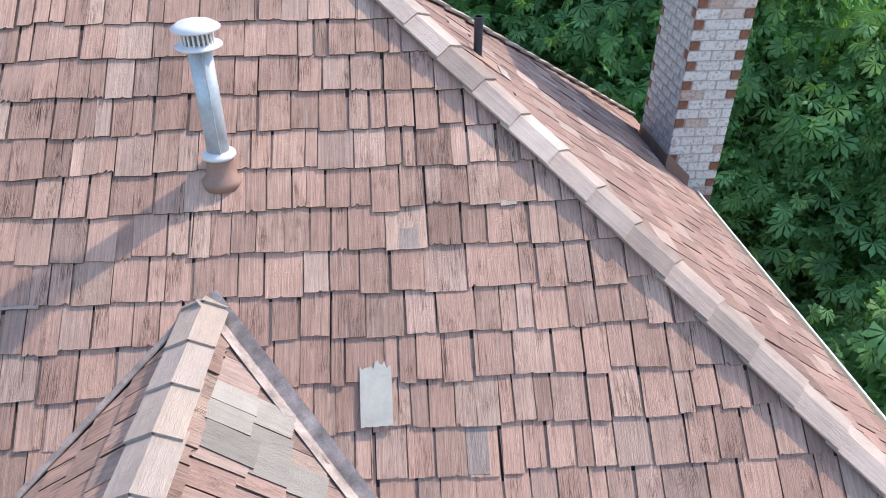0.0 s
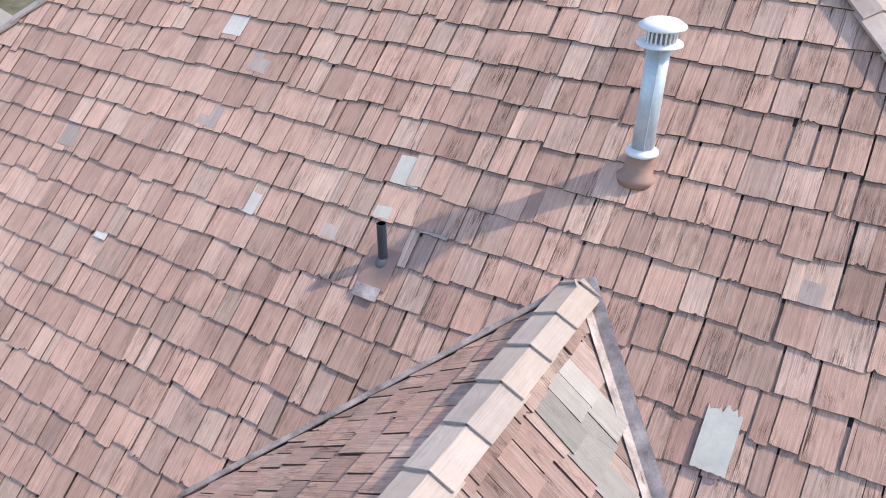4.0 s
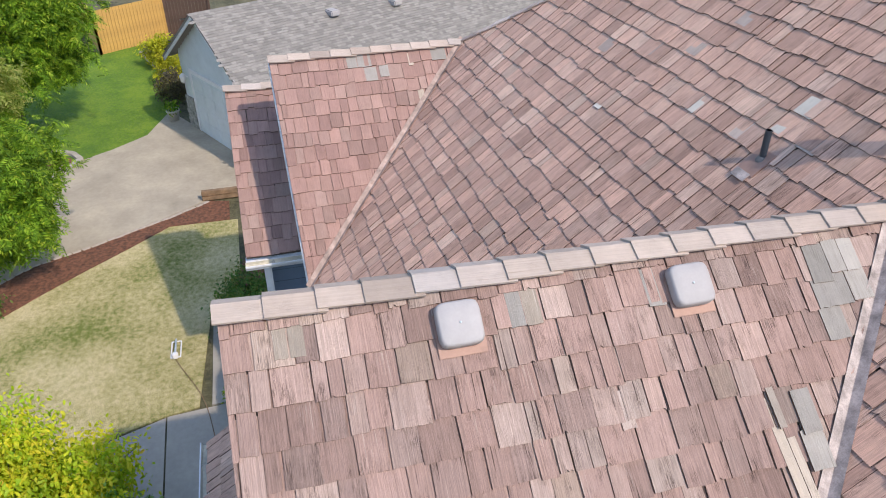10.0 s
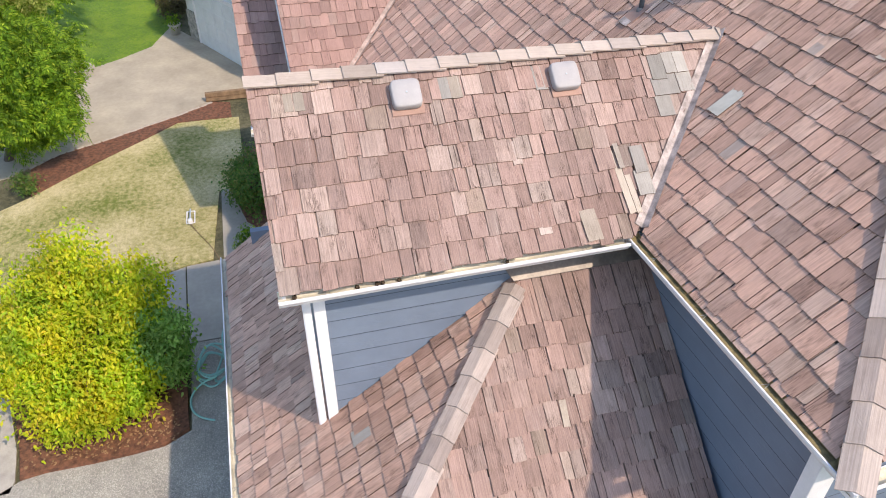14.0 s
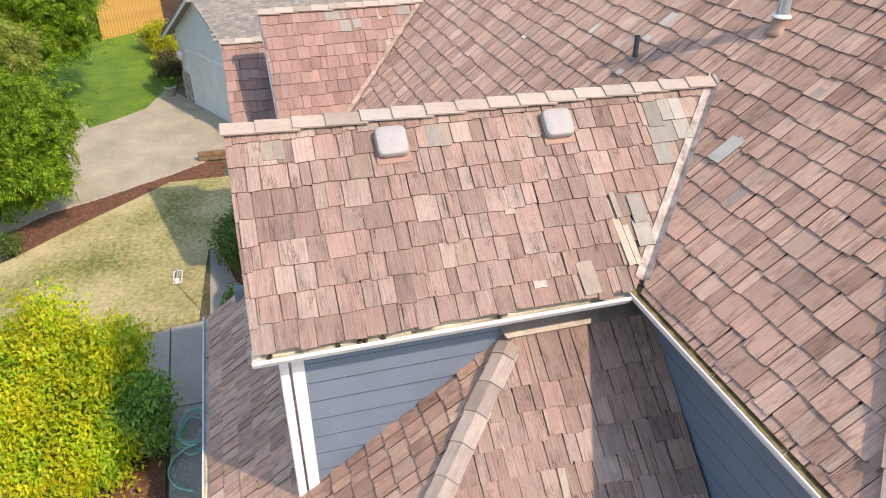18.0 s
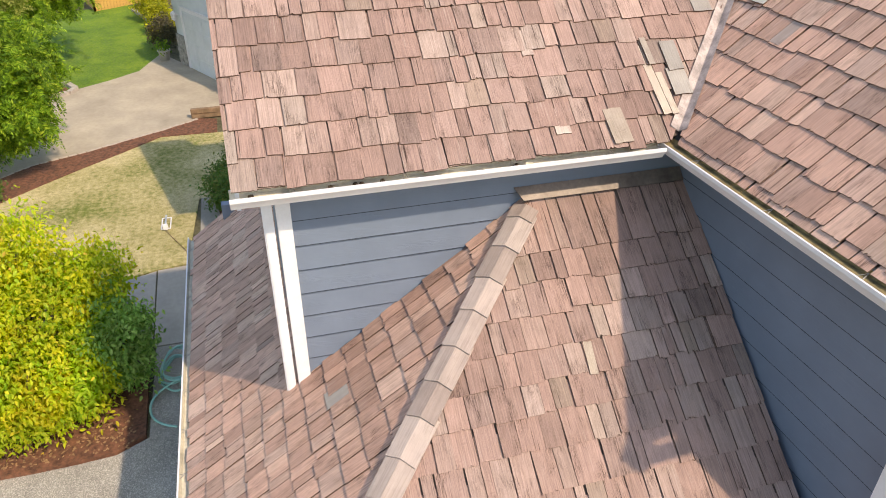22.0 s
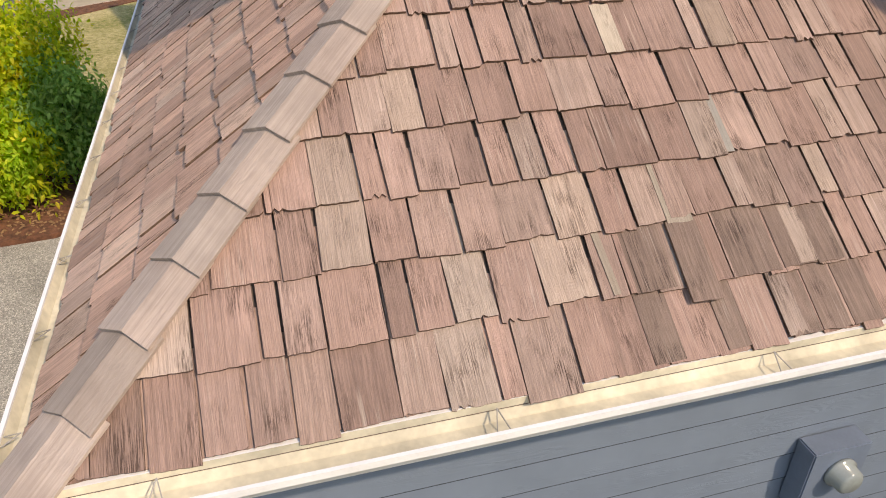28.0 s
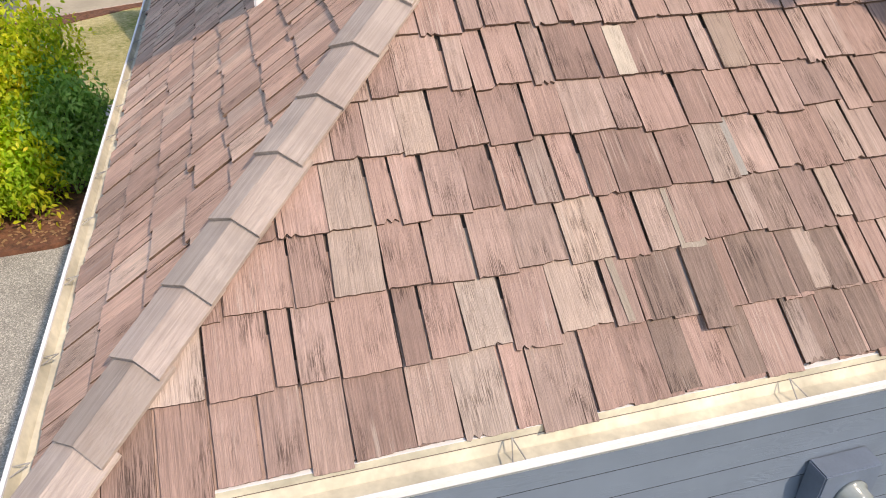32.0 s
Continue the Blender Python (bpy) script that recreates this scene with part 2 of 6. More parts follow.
def empty(name, label, category, group="", kind="", at=(0, 0, 0)):
    ob = new(name)
    ob.location = at
    return tagged(ob, label, category, group, kind)


def box(bm, lo, hi, bevel=0.0):
    m = Matrix.Translation([(a + b) / 2 for a, b in zip(lo, hi)]) @ Matrix.Diagonal((*[b - a for a, b in zip(lo, hi)], 1))
    r = bmesh.ops.create_cube(bm, size=1, matrix=m)
    if bevel:
        es = list({e for v in r["verts"] for e in v.link_edges})
        bmesh.ops.bevel(bm, geom=es, offset=bevel, segments=2, affect="EDGES")
    return bm


def prism(bm, pts, off):
    """A closed solid from a polygon in space, pushed along off."""
    off = Vector(off)
    a = [bm.verts.new(p) for p in pts]
    b = [bm.verts.new(Vector(p) + off) for p in pts]
    bm.faces.new(a[::-1])
    bm.faces.new(b)
    for i in range(len(a)):
        j = (i + 1) % len(a)
        bm.faces.new((a[i], a[j], b[j], b[i]))
    bmesh.ops.recalc_face_normals(bm, faces=bm.faces)
    return bm


def tube(bm, p, q, r, seg=16, r2=None, caps=True):
    p, q = Vector(p), Vector(q)
    d = q - p
    m = Matrix.Translation((p + q) / 2) @ d.to_track_quat("Z", "Y").to_matrix().to_4x4()
    bmesh.ops.create_cone(bm, cap_ends=caps, segments=seg, radius1=r, radius2=r if r2 is None else r2, depth=d.length, matrix=m)
    return bm


def lathe(bm, at, profile, seg=24):
    """A turned solid: (radius, height) pairs round the upright line through at."""
    rings = []
    for r, h in profile:
        rings.append([bm.verts.new((at[0] + r * math.cos(2 * math.pi * k / seg), at[1] + r * math.sin(2 * math.pi * k / seg), at[2] + h)) for k in range(seg)])
    for a, b in zip(rings, rings[1:]):
        for k in range(seg):
            bm.faces.new((a[k], a[(k + 1) % seg], b[(k + 1) % seg], b[k]))
    bm.faces.new(rings[0][::-1])
    bm.faces.new(rings[-1])
    for f in bm.faces:
        f.smooth = True
    return bm


# ---- shakes ----
EXPO = 0.245                     # course height up the slope
LEN = EXPO * 2.02
WIDTHS = (0.07, 0.09, 0.115, 0.14, 0.165, 0.19, 0.215, 0.245)
rng = random.Random(7)


def shake_outline(w, rng):
    """Outline of one shake, x across, y up the slope, with a ragged butt."""
    k = max(5, int(w / 0.015))
    tip, low = rng.uniform(-0.004, 0.004), []
    for i in range(k + 1):
        f = i / k
        nib = rng.uniform(0.005, 0.02) if rng.random() < 0.035 else 0
        low.append((w * f, tip * (2 * f - 1) + rng.uniform(-0.0022, 0.0022) + nib))
    lean = rng.uniform(-0.004, 0.004)
    return low + [(w + lean, LEN), (lean, LEN)]


def shake_solid(outline, thick=0.0135):
    """Vertices and faces of a wedge: thick at the butt, thin at the head."""
    top, bot = [], []
    for x, y in outline:
        f = min(1.0, max(0.0, y / LEN))
        h = 0.032 - 0.029 * f
        top.append((x, y, h))
        bot.append((x, y, h - thick * (1 - 0.75 * f)))
    n = len(outline)
    faces = [tuple(range(n)), tuple(range(2 * n - 1, n - 1, -1))]
    faces += [(i, i + n, (i + 1) % n + n, (i + 1) % n) for i in range(n)]
    return top + bot, faces


def solid_mesh(name, verts, faces, uvoff=(0, 0)):
    me = bpy.data.meshes.new(name)
    me.from_pydata(verts, [], faces)
    uv = me.uv_layers.new(name="UVMap")
    idx = np.empty(len(me.loops), int)
    me.loops.foreach_get("vertex_index", idx)
    co = np.array(verts)[idx]
    flat = np.stack([co[:, 0] + uvoff[0], co[:, 1] + uvoff[1]], 1)
    uv.data.foreach_set("uv", flat.ravel().astype(np.float32))
    if len(faces[0]) > 4:
        me.polygons.foreach_set("material_index", [0, 0] + [1] * (len(faces) - 2))
    me.update()
    return me


POOL = {}
for w in WIDTHS:
    POOL[w] = []
    for k in range(5):
        o = shake_outline(w, rng)
        v, f = shake_solid(o, rng.uniform(0.0115, 0.0145))
        POOL[w].append((o, v, f))
POOL_MESH = {}


def pool_mesh(w, k, mat):
    key = (w, k, mat.name)
    if key not in POOL_MESH:
        me = solid_mesh("shake", POOL[w][k][1], POOL[w][k][2])
        me.materials.append(mat)
        me.materials.append(end_grain)
        POOL_MESH[key] = me
    return POOL_MESH[key]


def clip(poly, a, b, c):
    """Keep the side a*x + b*y + c >= 0."""
    out = []
    for i, p in enumerate(poly):
        q = poly[(i + 1) % len(poly)]
        dp, dq = a * p[0] + b * p[1] + c, a * q[0] + b * q[1] + c
        if dp >= 0:
            out.append(p)
        if (dp >= 0) != (dq >= 0):
            t = dp / (dp - dq)
            out.append((p[0] + t * (q[0] - p[0]), p[1] + t * (q[1] - p[1])))
    return out


def halfplane(p, q):
    """The line p to q as a, b, c, positive to its left."""
    dx, dy = q[0] - p[0], q[1] - p[1]
    n = math.hypot(dx, dy)
    return (-dy / n, dx / n, (dy * p[0] - dx * p[1]) / n)


def shake_slope(name, label, origin, U, V, lines, span, courses, one, many, near, seed, cut=None, skip=None, first=0.0, expo=EXPO, rows=None, flat=1.0):
    """A roof slope. rows: heights of the courses where they are uneven. lines: half-planes in (u, v); cut(u, v): more half-planes for a shake at that place, or None for no shake.
    flat: how thick the shakes are, against the usual. near(u, v): how near the camera's way passes, smaller is nearer; the 300 nearest shakes are pieces of their own, the rest one part."""
    r = random.Random(seed)
    O, U, V = Vector(origin), Vector(U).normalized(), Vector(V).normalized()
    N = U.cross(V)
    base = Matrix((U, V, N)).transposed().to_4x4()
    found = []
    for i in range(len(rows) if rows else courses):
        v0 = rows[i] if rows else first + i * expo
        u = span[0] - r.uniform(0, 0.2)
        while u < span[1]:
            w = r.choices(WIDTHS, (5, 9, 15, 19, 19, 16, 10, 6))[0]
            k, slip, turn = r.randrange(5), r.gauss(0, 0.010), r.gauss(0, 0.7)
            if r.random() < 0.03:
                slip -= r.uniform(0.01, 0.04)
            lift = abs(r.gauss(0, 0.0032)) * flat
            found.append((u, v0 + slip, w, k, turn, lift, r.random()))
            u += w + r.choice((0.003, 0.006, 0.009, 0.011, 0.014, 0.019))
    u = span[0] - 0.1
    while u < span[1]:               # the doubled first course at the eave
        w = r.choice(WIDTHS[3:])
        found.append((u, (rows[0] if rows else first) + r.uniform(0.002, 0.014), w, r.randrange(5), 0.0, -0.0125, 0.0))
        u += w + 0.006
    made = []
    for u, v, w, k, turn, lift, rr in found:
        uc, vc = u + w / 2, v + expo / 2
        if skip and skip(uc, vc):
            continue
        hs = list(lines)
        if cut:
            more = cut(uc, vc)
            if more is None:
                continue
            hs += more
        corners = [(u, v), (u + w, v), (u + w, v + LEN), (u, v + LEN)]
        dist = [[a * x + b * y + c for x, y in corners] for a, b, c in hs]
        if any(max(d) <= 0.004 for d in dist):
            continue
        crossing = [h for h, d in zip(hs, dist) if min(d) < 0]
        m = Matrix.Translation(O + U * u + V * v + N * lift) @ base @ Matrix.Rotation(radians(turn), 4, "Z") @ Matrix.Diagonal((1, 1, flat, 1))
        if crossing:
            poly = POOL[w][k][0]
            for a, b, c in crossing:
                poly = clip(poly, a, b, c + a * u + b * v)
            if len(poly) < 3:
                continue
            area = abs(sum(p[0] * q[1] - q[0] * p[1] for p, q in zip(poly, poly[1:] + poly[:1]))) / 2
            if area < 0.0008:
                continue
            keep = []
            for p in poly:
                if not keep or math.hypot(p[0] - keep[-1][0], p[1] - keep[-1][1]) > 0.001:
                    keep.append(p)
            if math.hypot(keep[0][0] - keep[-1][0], keep[0][1] - keep[-1][1]) < 0.001:
                keep.pop()
            if len(keep) < 3:
                continue
            m = Matrix.Translation(O + U * u + V * v + N * lift) @ base @ Matrix.Diagonal((1, 1, flat, 1))
            made.append((near(uc, vc), m, None, shake_solid(keep)))
        else:
            made.append((near(uc, vc), m, (w, k), POOL[w][k][1:]))
    made.sort(key=lambda s: s[0])
    top = tagged(new(name), label, "roof", kind="structure")
    for d, m, key, (verts, faces) in made[:300]:
        if key:
            ob = new("shake", pool_mesh(*key, one))
        else:
            me = solid_mesh("shake", verts, faces)
            me.materials.append(one)
            me.materials.append(end_grain)
            ob = new("shake", me)
        ob.parent = top
        ob.matrix_basis = m
    if len(made) > 300:
        V3, F3, UV, MI = [], [], [], []
        for d, m, key, (verts, faces) in made[300:]:
            o = len(V3)
            V3 += [m @ Vector(p) for p in verts]
            F3 += [tuple(i + o for i in f) for f in faces]
            MI += [0, 0] + [1] * (len(faces) - 2)
            ox, oy = r.uniform(0, 50), r.uniform(0, 50)
            UV += [(p[0] + ox, p[1] + oy) for p in verts]
        me = bpy.data.meshes.new("shake_field")
        me.from_pydata(V3, [], F3)
        uv = me.uv_layers.new(name="UVMap")
        idx = np.empty(len(me.loops), int)
        me.loops.foreach_get("vertex_index", idx)
        uv.data.foreach_set("uv", np.array(UV)[idx].ravel().astype(np.float32))
        me.materials.append(many)
        me.materials.append(end_grain)
        me.polygons.foreach_set("material_index", MI)
        ob = new("shake_field", me)
        ob.parent = top
        tagged(ob, "", kind="stuff")
    return top


def deck(parent, pts, normal, thick=0.05, name="roof_deck"):
    """The boarded underside of a slope."""
    n = Vector(normal).normalized()
    bm = bmesh.new()
    prism(bm, [Vector(p) - n * 0.003 for p in pts], -n * thick)
    return part(name, bm, deck_mat, parent)


def caps(name, label, p, q, left, right, mat, expo=0.31, width=0.135, seed=1, lift=0.07):
    """Ridge or hip caps from p up to q; left and right: directions down the two slopes, square to the line."""
    r = random.Random(seed)
    p, q = Vector(p), Vector(q)
    d = q - p
    L = d.length
    d.normalize()
    top = tagged(new(name), label, "roof ridge", kind="structure")
    flat = Vector((1, 1, 0.55))      # caps lie flatter than the slopes under them
    l, rt = (Vector(left) * flat).normalized(), (Vector(right) * flat).normalized()
    up = -(l + rt).normalized()
    n = int(L / expo) + 1
    for i in range(n):
        a = i * expo + r.uniform(-0.012, 0.012)
        e = min(a + expo * 1.25, L)
        bm = bmesh.new()
        yaw = r.uniform(-0.008, 0.008)
        for side in (l, rt):
            w = width * r.uniform(0.93, 1.06)
            nn = side.cross(d)
            if nn.dot(up) < 0:
                nn = -nn
            pts = []
            for s, hh in ((a, lift), (e, lift - 0.024)):
                ridge = p + d * s + up * hh + side * 0.0
                pts.append((ridge, ridge + side * (w + yaw * (s - a))))
            th = 0.019
            quad = [pts[0][0], pts[0][1], pts[1][1], pts[1][0]]
            a1 = [bm.verts.new(v) for v in quad]
            b1 = [bm.verts.new(Vector(v) - nn * th) for v in quad]
            fs = [bm.faces.new(a1), bm.faces.new(b1[::-1])]
            for k in range(4):
                j = (k + 1) % 4
                fs.append(bm.faces.new((a1[k], b1[k], b1[j], a1[j])))
            uvl = bm.loops.layers.uv.verify()
            sx = 0.0 if side is l else 3.0
            for f in fs:
                for lo in f.loops:
                    k = a1.index(lo.vert) if lo.vert in a1 else b1.index(lo.vert)
                    lo[uvl].uv = (sx + (0, w, w, 0)[k], (0, 0, e - a, e - a)[k])
        bmesh.ops.recalc_face_normals(bm, faces=bm.faces)
        part("ridge_cap", bm, mat, top)
    return top


# ---- plan ----
PM = 0.82                       # pitch of the upper roofs
PL = 0.735                      # pitch of the gable's shaded side
PG = 0.775                      # pitch of the garage roof
XR, YA, ZA = -1.22, 3.33, 6.77  # where the cross gable's ridge meets the main slope
SM, SG = math.sqrt(1 + PM * PM), math.sqrt(1 + PG * PG)
TURN = radians(2.2)             # the main roof stands turned a little to the cross gable
CT, ST = math.cos(TURN), math.sin(TURN)


def mw(u, w, z):
    """A place in the main roof's own directions: u along its eave, w back from the gable's apex."""
    return Vector((XR + u * CT - w * ST, YA + u * ST + w * CT, z))


def uw(x, y):
    return ((x - XR) * CT + (y - YA) * ST, (y - YA) * CT - (x - XR) * ST)


def zm(w):
    return ZA + PM * w


def zg1(x):
    return ZA - (PM if x > XR else PL) * abs(x - XR)


DU, DW = Vector((CT, ST, 0)), Vector((-ST, CT, 0))
EAVE_W, HIP, HK, W0 = -1.62, 2.815, 1.066, -4.42   # HK: how far the hip runs along the eave for each metre back
CORNER_U = HIP - HK * EAVE_W
RIDGE_W = 3.9
G_R, G_L = 0.385, -3.09
HALF, HALF_L = G_R - XR, XR - G_L


def mv(w):
    return (w - W0) * SM


def neg(h):
    return tuple(-k for k in h)


SKEW = radians(2.0)             # the right-hand eave runs back a little inwards
DR, OR = DW * math.cos(SKEW) - DU * math.sin(SKEW), DU * math.cos(SKEW) + DW * math.sin(SKEW)
HIP_IN, HIP_ALONG = HK * math.cos(SKEW) - math.sin(SKEW), math.cos(SKEW) + HK * math.sin(SKEW)
PR = PM / HIP_IN
SR = math.sqrt(1 + PR * PR)


def mr(a, d, lift=0.0):
    """A place on the right-hand slope: a along its eave from the front corner, d in from the eave."""
    return mw(CORNER_U, EAVE_W, ZA + PM * EAVE_W + PR * d + lift) + DR * a - OR * d


def zright(u, w):
    return ZA + PM * EAVE_W + PR * (mw(CORNER_U, EAVE_W, 0) - mw(u, w, 0)).dot(OR)


corner_r, corner_l = uw(G_R, YA - HALF * (1 - ST)), uw(G_L, 1.59)
WV_T, WV_B = (-7.75, -0.99), (-5.12, -4.2)      # valley of the wing, top and bottom

main_lines = [halfplane((CORNER_U, mv(EAVE_W)), (CORNER_U - 5 * HK, mv(EAVE_W + 5))), (0, -1, mv(RIDGE_W)),
              halfplane((WV_T[0] + 0.05, mv(WV_T[1])), (WV_B[0] + 0.05, mv(WV_B[1]))), neg(halfplane((WV_T[0], mv(WV_T[1])), (WV_T[0] + 5, mv(WV_T[1] + 5))))]
val_r = halfplane((0.055, mv(0)), (corner_r[0] + 0.055, mv(corner_r[1])))
val_l = halfplane((corner_l[0] - 0.035, mv(corner_l[1])), (-0.035, mv(0)))


def main_cut(u, v):
    w = W0 + v / SM
    if w > 0.05:
        return []
    if u > 0:
        return None if w < EAVE_W - 0.14 else [val_r, (0, 1, -mv(EAVE_W - 0.04))]
    if w < corner_l[1]:
        return [(-1, 0, -1.75)]
    return [val_l]


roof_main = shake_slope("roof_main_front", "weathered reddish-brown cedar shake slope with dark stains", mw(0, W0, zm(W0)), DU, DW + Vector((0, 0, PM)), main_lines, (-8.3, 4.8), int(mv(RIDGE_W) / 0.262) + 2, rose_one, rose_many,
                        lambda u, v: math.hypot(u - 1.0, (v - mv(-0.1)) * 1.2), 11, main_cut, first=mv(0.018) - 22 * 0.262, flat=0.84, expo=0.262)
deck(roof_main, [mw(WV_B[0], WV_B[1], zm(WV_B[1])), mw(-1.85, W0, zm(W0)), mw(-1.85, corner_l[1], zm(corner_l[1])), mw(corner_l[0], corner_l[1], zm(corner_l[1])), mw(0, 0, ZA), mw(corner_r[0], corner_r[1] + 0.02, zm(corner_r[1])), mw(CORNER_U, EAVE_W + 0.02, zm(EAVE_W)),
                 mw(HIP - HK * RIDGE_W, RIDGE_W, zm(RIDGE_W)), mw(WV_T[0] + RIDGE_W - WV_T[1], RIDGE_W, zm(RIDGE_W)), mw(WV_T[0], WV_T[1], zm(WV_T[1]))], Vector((0, 0, 1)) - DW * PM)

# right-hand hip slope of the main roof
BACK = 7.1                      # length of the right-hand eave
rl = [neg(halfplane((0, 0), (6 * HIP_ALONG, 6 * HIP_IN * SR))), halfplane((BACK, 0), (BACK - 6, 6 * SR))]
CH = (4.10, 4.70, 3.5, 4.42)    # chimney: u from, u to, w from, w to
CH_A = (CH[2] - EAVE_W) * math.cos(SKEW)
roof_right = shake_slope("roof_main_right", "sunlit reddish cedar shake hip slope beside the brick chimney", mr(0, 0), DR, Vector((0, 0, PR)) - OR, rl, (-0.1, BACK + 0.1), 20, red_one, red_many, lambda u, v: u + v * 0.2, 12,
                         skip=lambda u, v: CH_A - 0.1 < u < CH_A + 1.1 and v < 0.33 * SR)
deck(roof_right, [mr(0, 0), mr(BACK, 0), mr(BACK - 3.3, 3.3), mr(3.3 * HIP_ALONG / HIP_IN, 3.3)], Vector((0, 0, 1)) + OR * PR)
hipdir_l, hipdir_r = (-DU - DW * HK) + Vector((0, 0, -PM * HK)), (DU + DW * HK) + Vector((0, 0, -PM))
caps("hip_main_right", "weathered grey-brown cedar hip caps on the main roof", mw(CORNER_U + 0.11 * HK, EAVE_W - 0.11, zm(EAVE_W - 0.11)), mw(CORNER_U - 5.3 * HK, EAVE_W + 5.3, zm(EAVE_W + 5.3)), hipdir_l, hipdir_r, cap_old, 0.33, 0.135, 3)
caps("hip_main_back", "weathered cedar hip caps on the back corner", mr(BACK, 0), mr(BACK - 3.2, 3.2), (OR - DR) + Vector((0, 0, -PR)), (DR - OR) + Vector((0, 0, -PR)), cap_old, 0.33, 0.12, 8)
caps("hip_main_left", "weathered cedar hip caps on the far corner", mw(WV_T[0], WV_T[1], zm(WV_T[1])), mw(WV_T[0] + 4, WV_T[1] + 4, zm(WV_T[1] + 4)), (DU - DW) + Vector((0, 0, -PM)), (DW - DU) + Vector((0, 0, -PM)), cap_old, 0.33, 0.10, 9, lift=0.06)

# cross gable: ridge along y at x = XR
FRONT_Y = -1.83
SL = HALF * SM
SLL = HALF_L * math.sqrt(1 + PL * PL)
yr, yl = YA - HALF * (1 - ST), 1.59
roof_gr = shake_slope("roof_gable_right", "weathered brown cedar shake gable slope with patched shakes", (G_R, 0, zg1(G_R)), (0, 1, 0), (-1, 0, PM), [(1, 0, -FRONT_Y), halfplane((yr - 0.05, 0), (YA - 0.05, SL)), (0, -1, SL)], (FRONT_Y - 0.15, YA + 0.2), 10, shake_one, shake_many, lambda u, v: abs(u), 13, first=-0.06)
deck(roof_gr, [(G_R, FRONT_Y + 0.01, zg1(G_R)), (G_R, yr, zg1(G_R)), (XR, YA, ZA), (XR, FRONT_Y + 0.01, ZA)], (PM, 0, 1))
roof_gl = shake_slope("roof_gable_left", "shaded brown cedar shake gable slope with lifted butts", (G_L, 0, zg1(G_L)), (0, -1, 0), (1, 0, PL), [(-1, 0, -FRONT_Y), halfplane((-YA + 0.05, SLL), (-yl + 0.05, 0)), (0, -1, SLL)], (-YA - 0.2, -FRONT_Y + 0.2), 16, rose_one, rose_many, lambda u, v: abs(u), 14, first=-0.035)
deck(roof_gl, [(G_L, FRONT_Y + 0.01, zg1(G_L)), (XR, FRONT_Y + 0.01, ZA), (XR, YA, ZA), (G_L, yl, zg1(G_L))], (-PL, 0, 1))
caps("ridge_gable", "new pale cedar ridge caps on the cross gable", (XR, FRONT_Y - 0.02, ZA), (XR, YA + 0.03, ZA), (-1, 0, -PM), (1, 0, -PM), cap_new, 0.32, 0.15, 4)

# garage roof: hip with its top against the gable wall
GX, GY, GZ = 0.22, 0.54, 4.85
WALL_Y, WALL_X = 2.08, 0.08


def zgr(x):
    return GZ - PG * (x - GX)


def zgl(y):
    return GZ + PG * (y - GY)


GE = 3.41
GF = GY - (GE - GX)
GLX = -4.45
roof_garr = shake_slope("roof_garage_right", "sunlit weathered cedar shake garage slope beside blue siding", (GE, 0, zgr(GE)), (0, 1, 0), (-1, 0, PG), [neg(halfplane((GF, 0), (GY, (GE - GX) * SG))), (-1, 0, WALL_Y), (0, -1, (GE - WALL_X) * SG)], (GF - 0.1, WALL_Y + 0.1), 17, shake_one, shake_many, lambda u, v: v, 15,
                         rows=(0.034, 0.33, 0.615, 0.892, 1.185, 1.46, 1.76, 2.065, 2.326, 2.574, 2.83, 3.095, 3.37, 3.61))
deck(roof_garr, [(GE, GF, zgr(GE)), (GE, WALL_Y, zgr(GE)), (WALL_X, WALL_Y, zgr(WALL_X)), (WALL_X, GY, zgr(WALL_X)), (GX, GY, GZ)], (PG, 0, 1))
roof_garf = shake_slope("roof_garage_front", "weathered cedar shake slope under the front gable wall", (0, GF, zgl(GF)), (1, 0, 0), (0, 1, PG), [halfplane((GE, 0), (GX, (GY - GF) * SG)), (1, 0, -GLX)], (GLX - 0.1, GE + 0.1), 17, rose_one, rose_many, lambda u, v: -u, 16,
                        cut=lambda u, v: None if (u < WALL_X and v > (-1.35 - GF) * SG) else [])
deck(roof_garf, [(GLX, GF, zgl(GF)), (GE, GF, zgl(GF)), (GX, GY, GZ), (WALL_X, GY, GZ), (WALL_X, -1.4, zgl(-1.4)), (GLX, -1.4, zgl(-1.4))], (0, -PG, 1))
caps("hip_garage", "weathered pale cedar hip caps on the garage roof", (GE + 0.03, GF - 0.03, zgr(GE) - 0.02), (GX, GY, GZ), (-1, -1, -PG), (1, 1, -PG), cap_old, 0.315, 0.132, 5)

# wing with its own gable beyond the main slope, and the low roof in front of it
WZ = zm(WV_T[1])
WP = (WZ - zm(WV_B[1])) / (WV_B[0] - WV_T[0])
SW = math.sqrt(1 + WP * WP)
WLEN = (WV_B[0] - WV_T[0]) * SW
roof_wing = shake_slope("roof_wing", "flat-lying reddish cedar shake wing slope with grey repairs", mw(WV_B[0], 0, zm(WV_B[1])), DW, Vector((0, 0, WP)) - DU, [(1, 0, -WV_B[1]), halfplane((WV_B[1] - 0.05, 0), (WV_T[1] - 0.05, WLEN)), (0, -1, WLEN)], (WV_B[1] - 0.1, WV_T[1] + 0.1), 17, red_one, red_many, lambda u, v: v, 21)
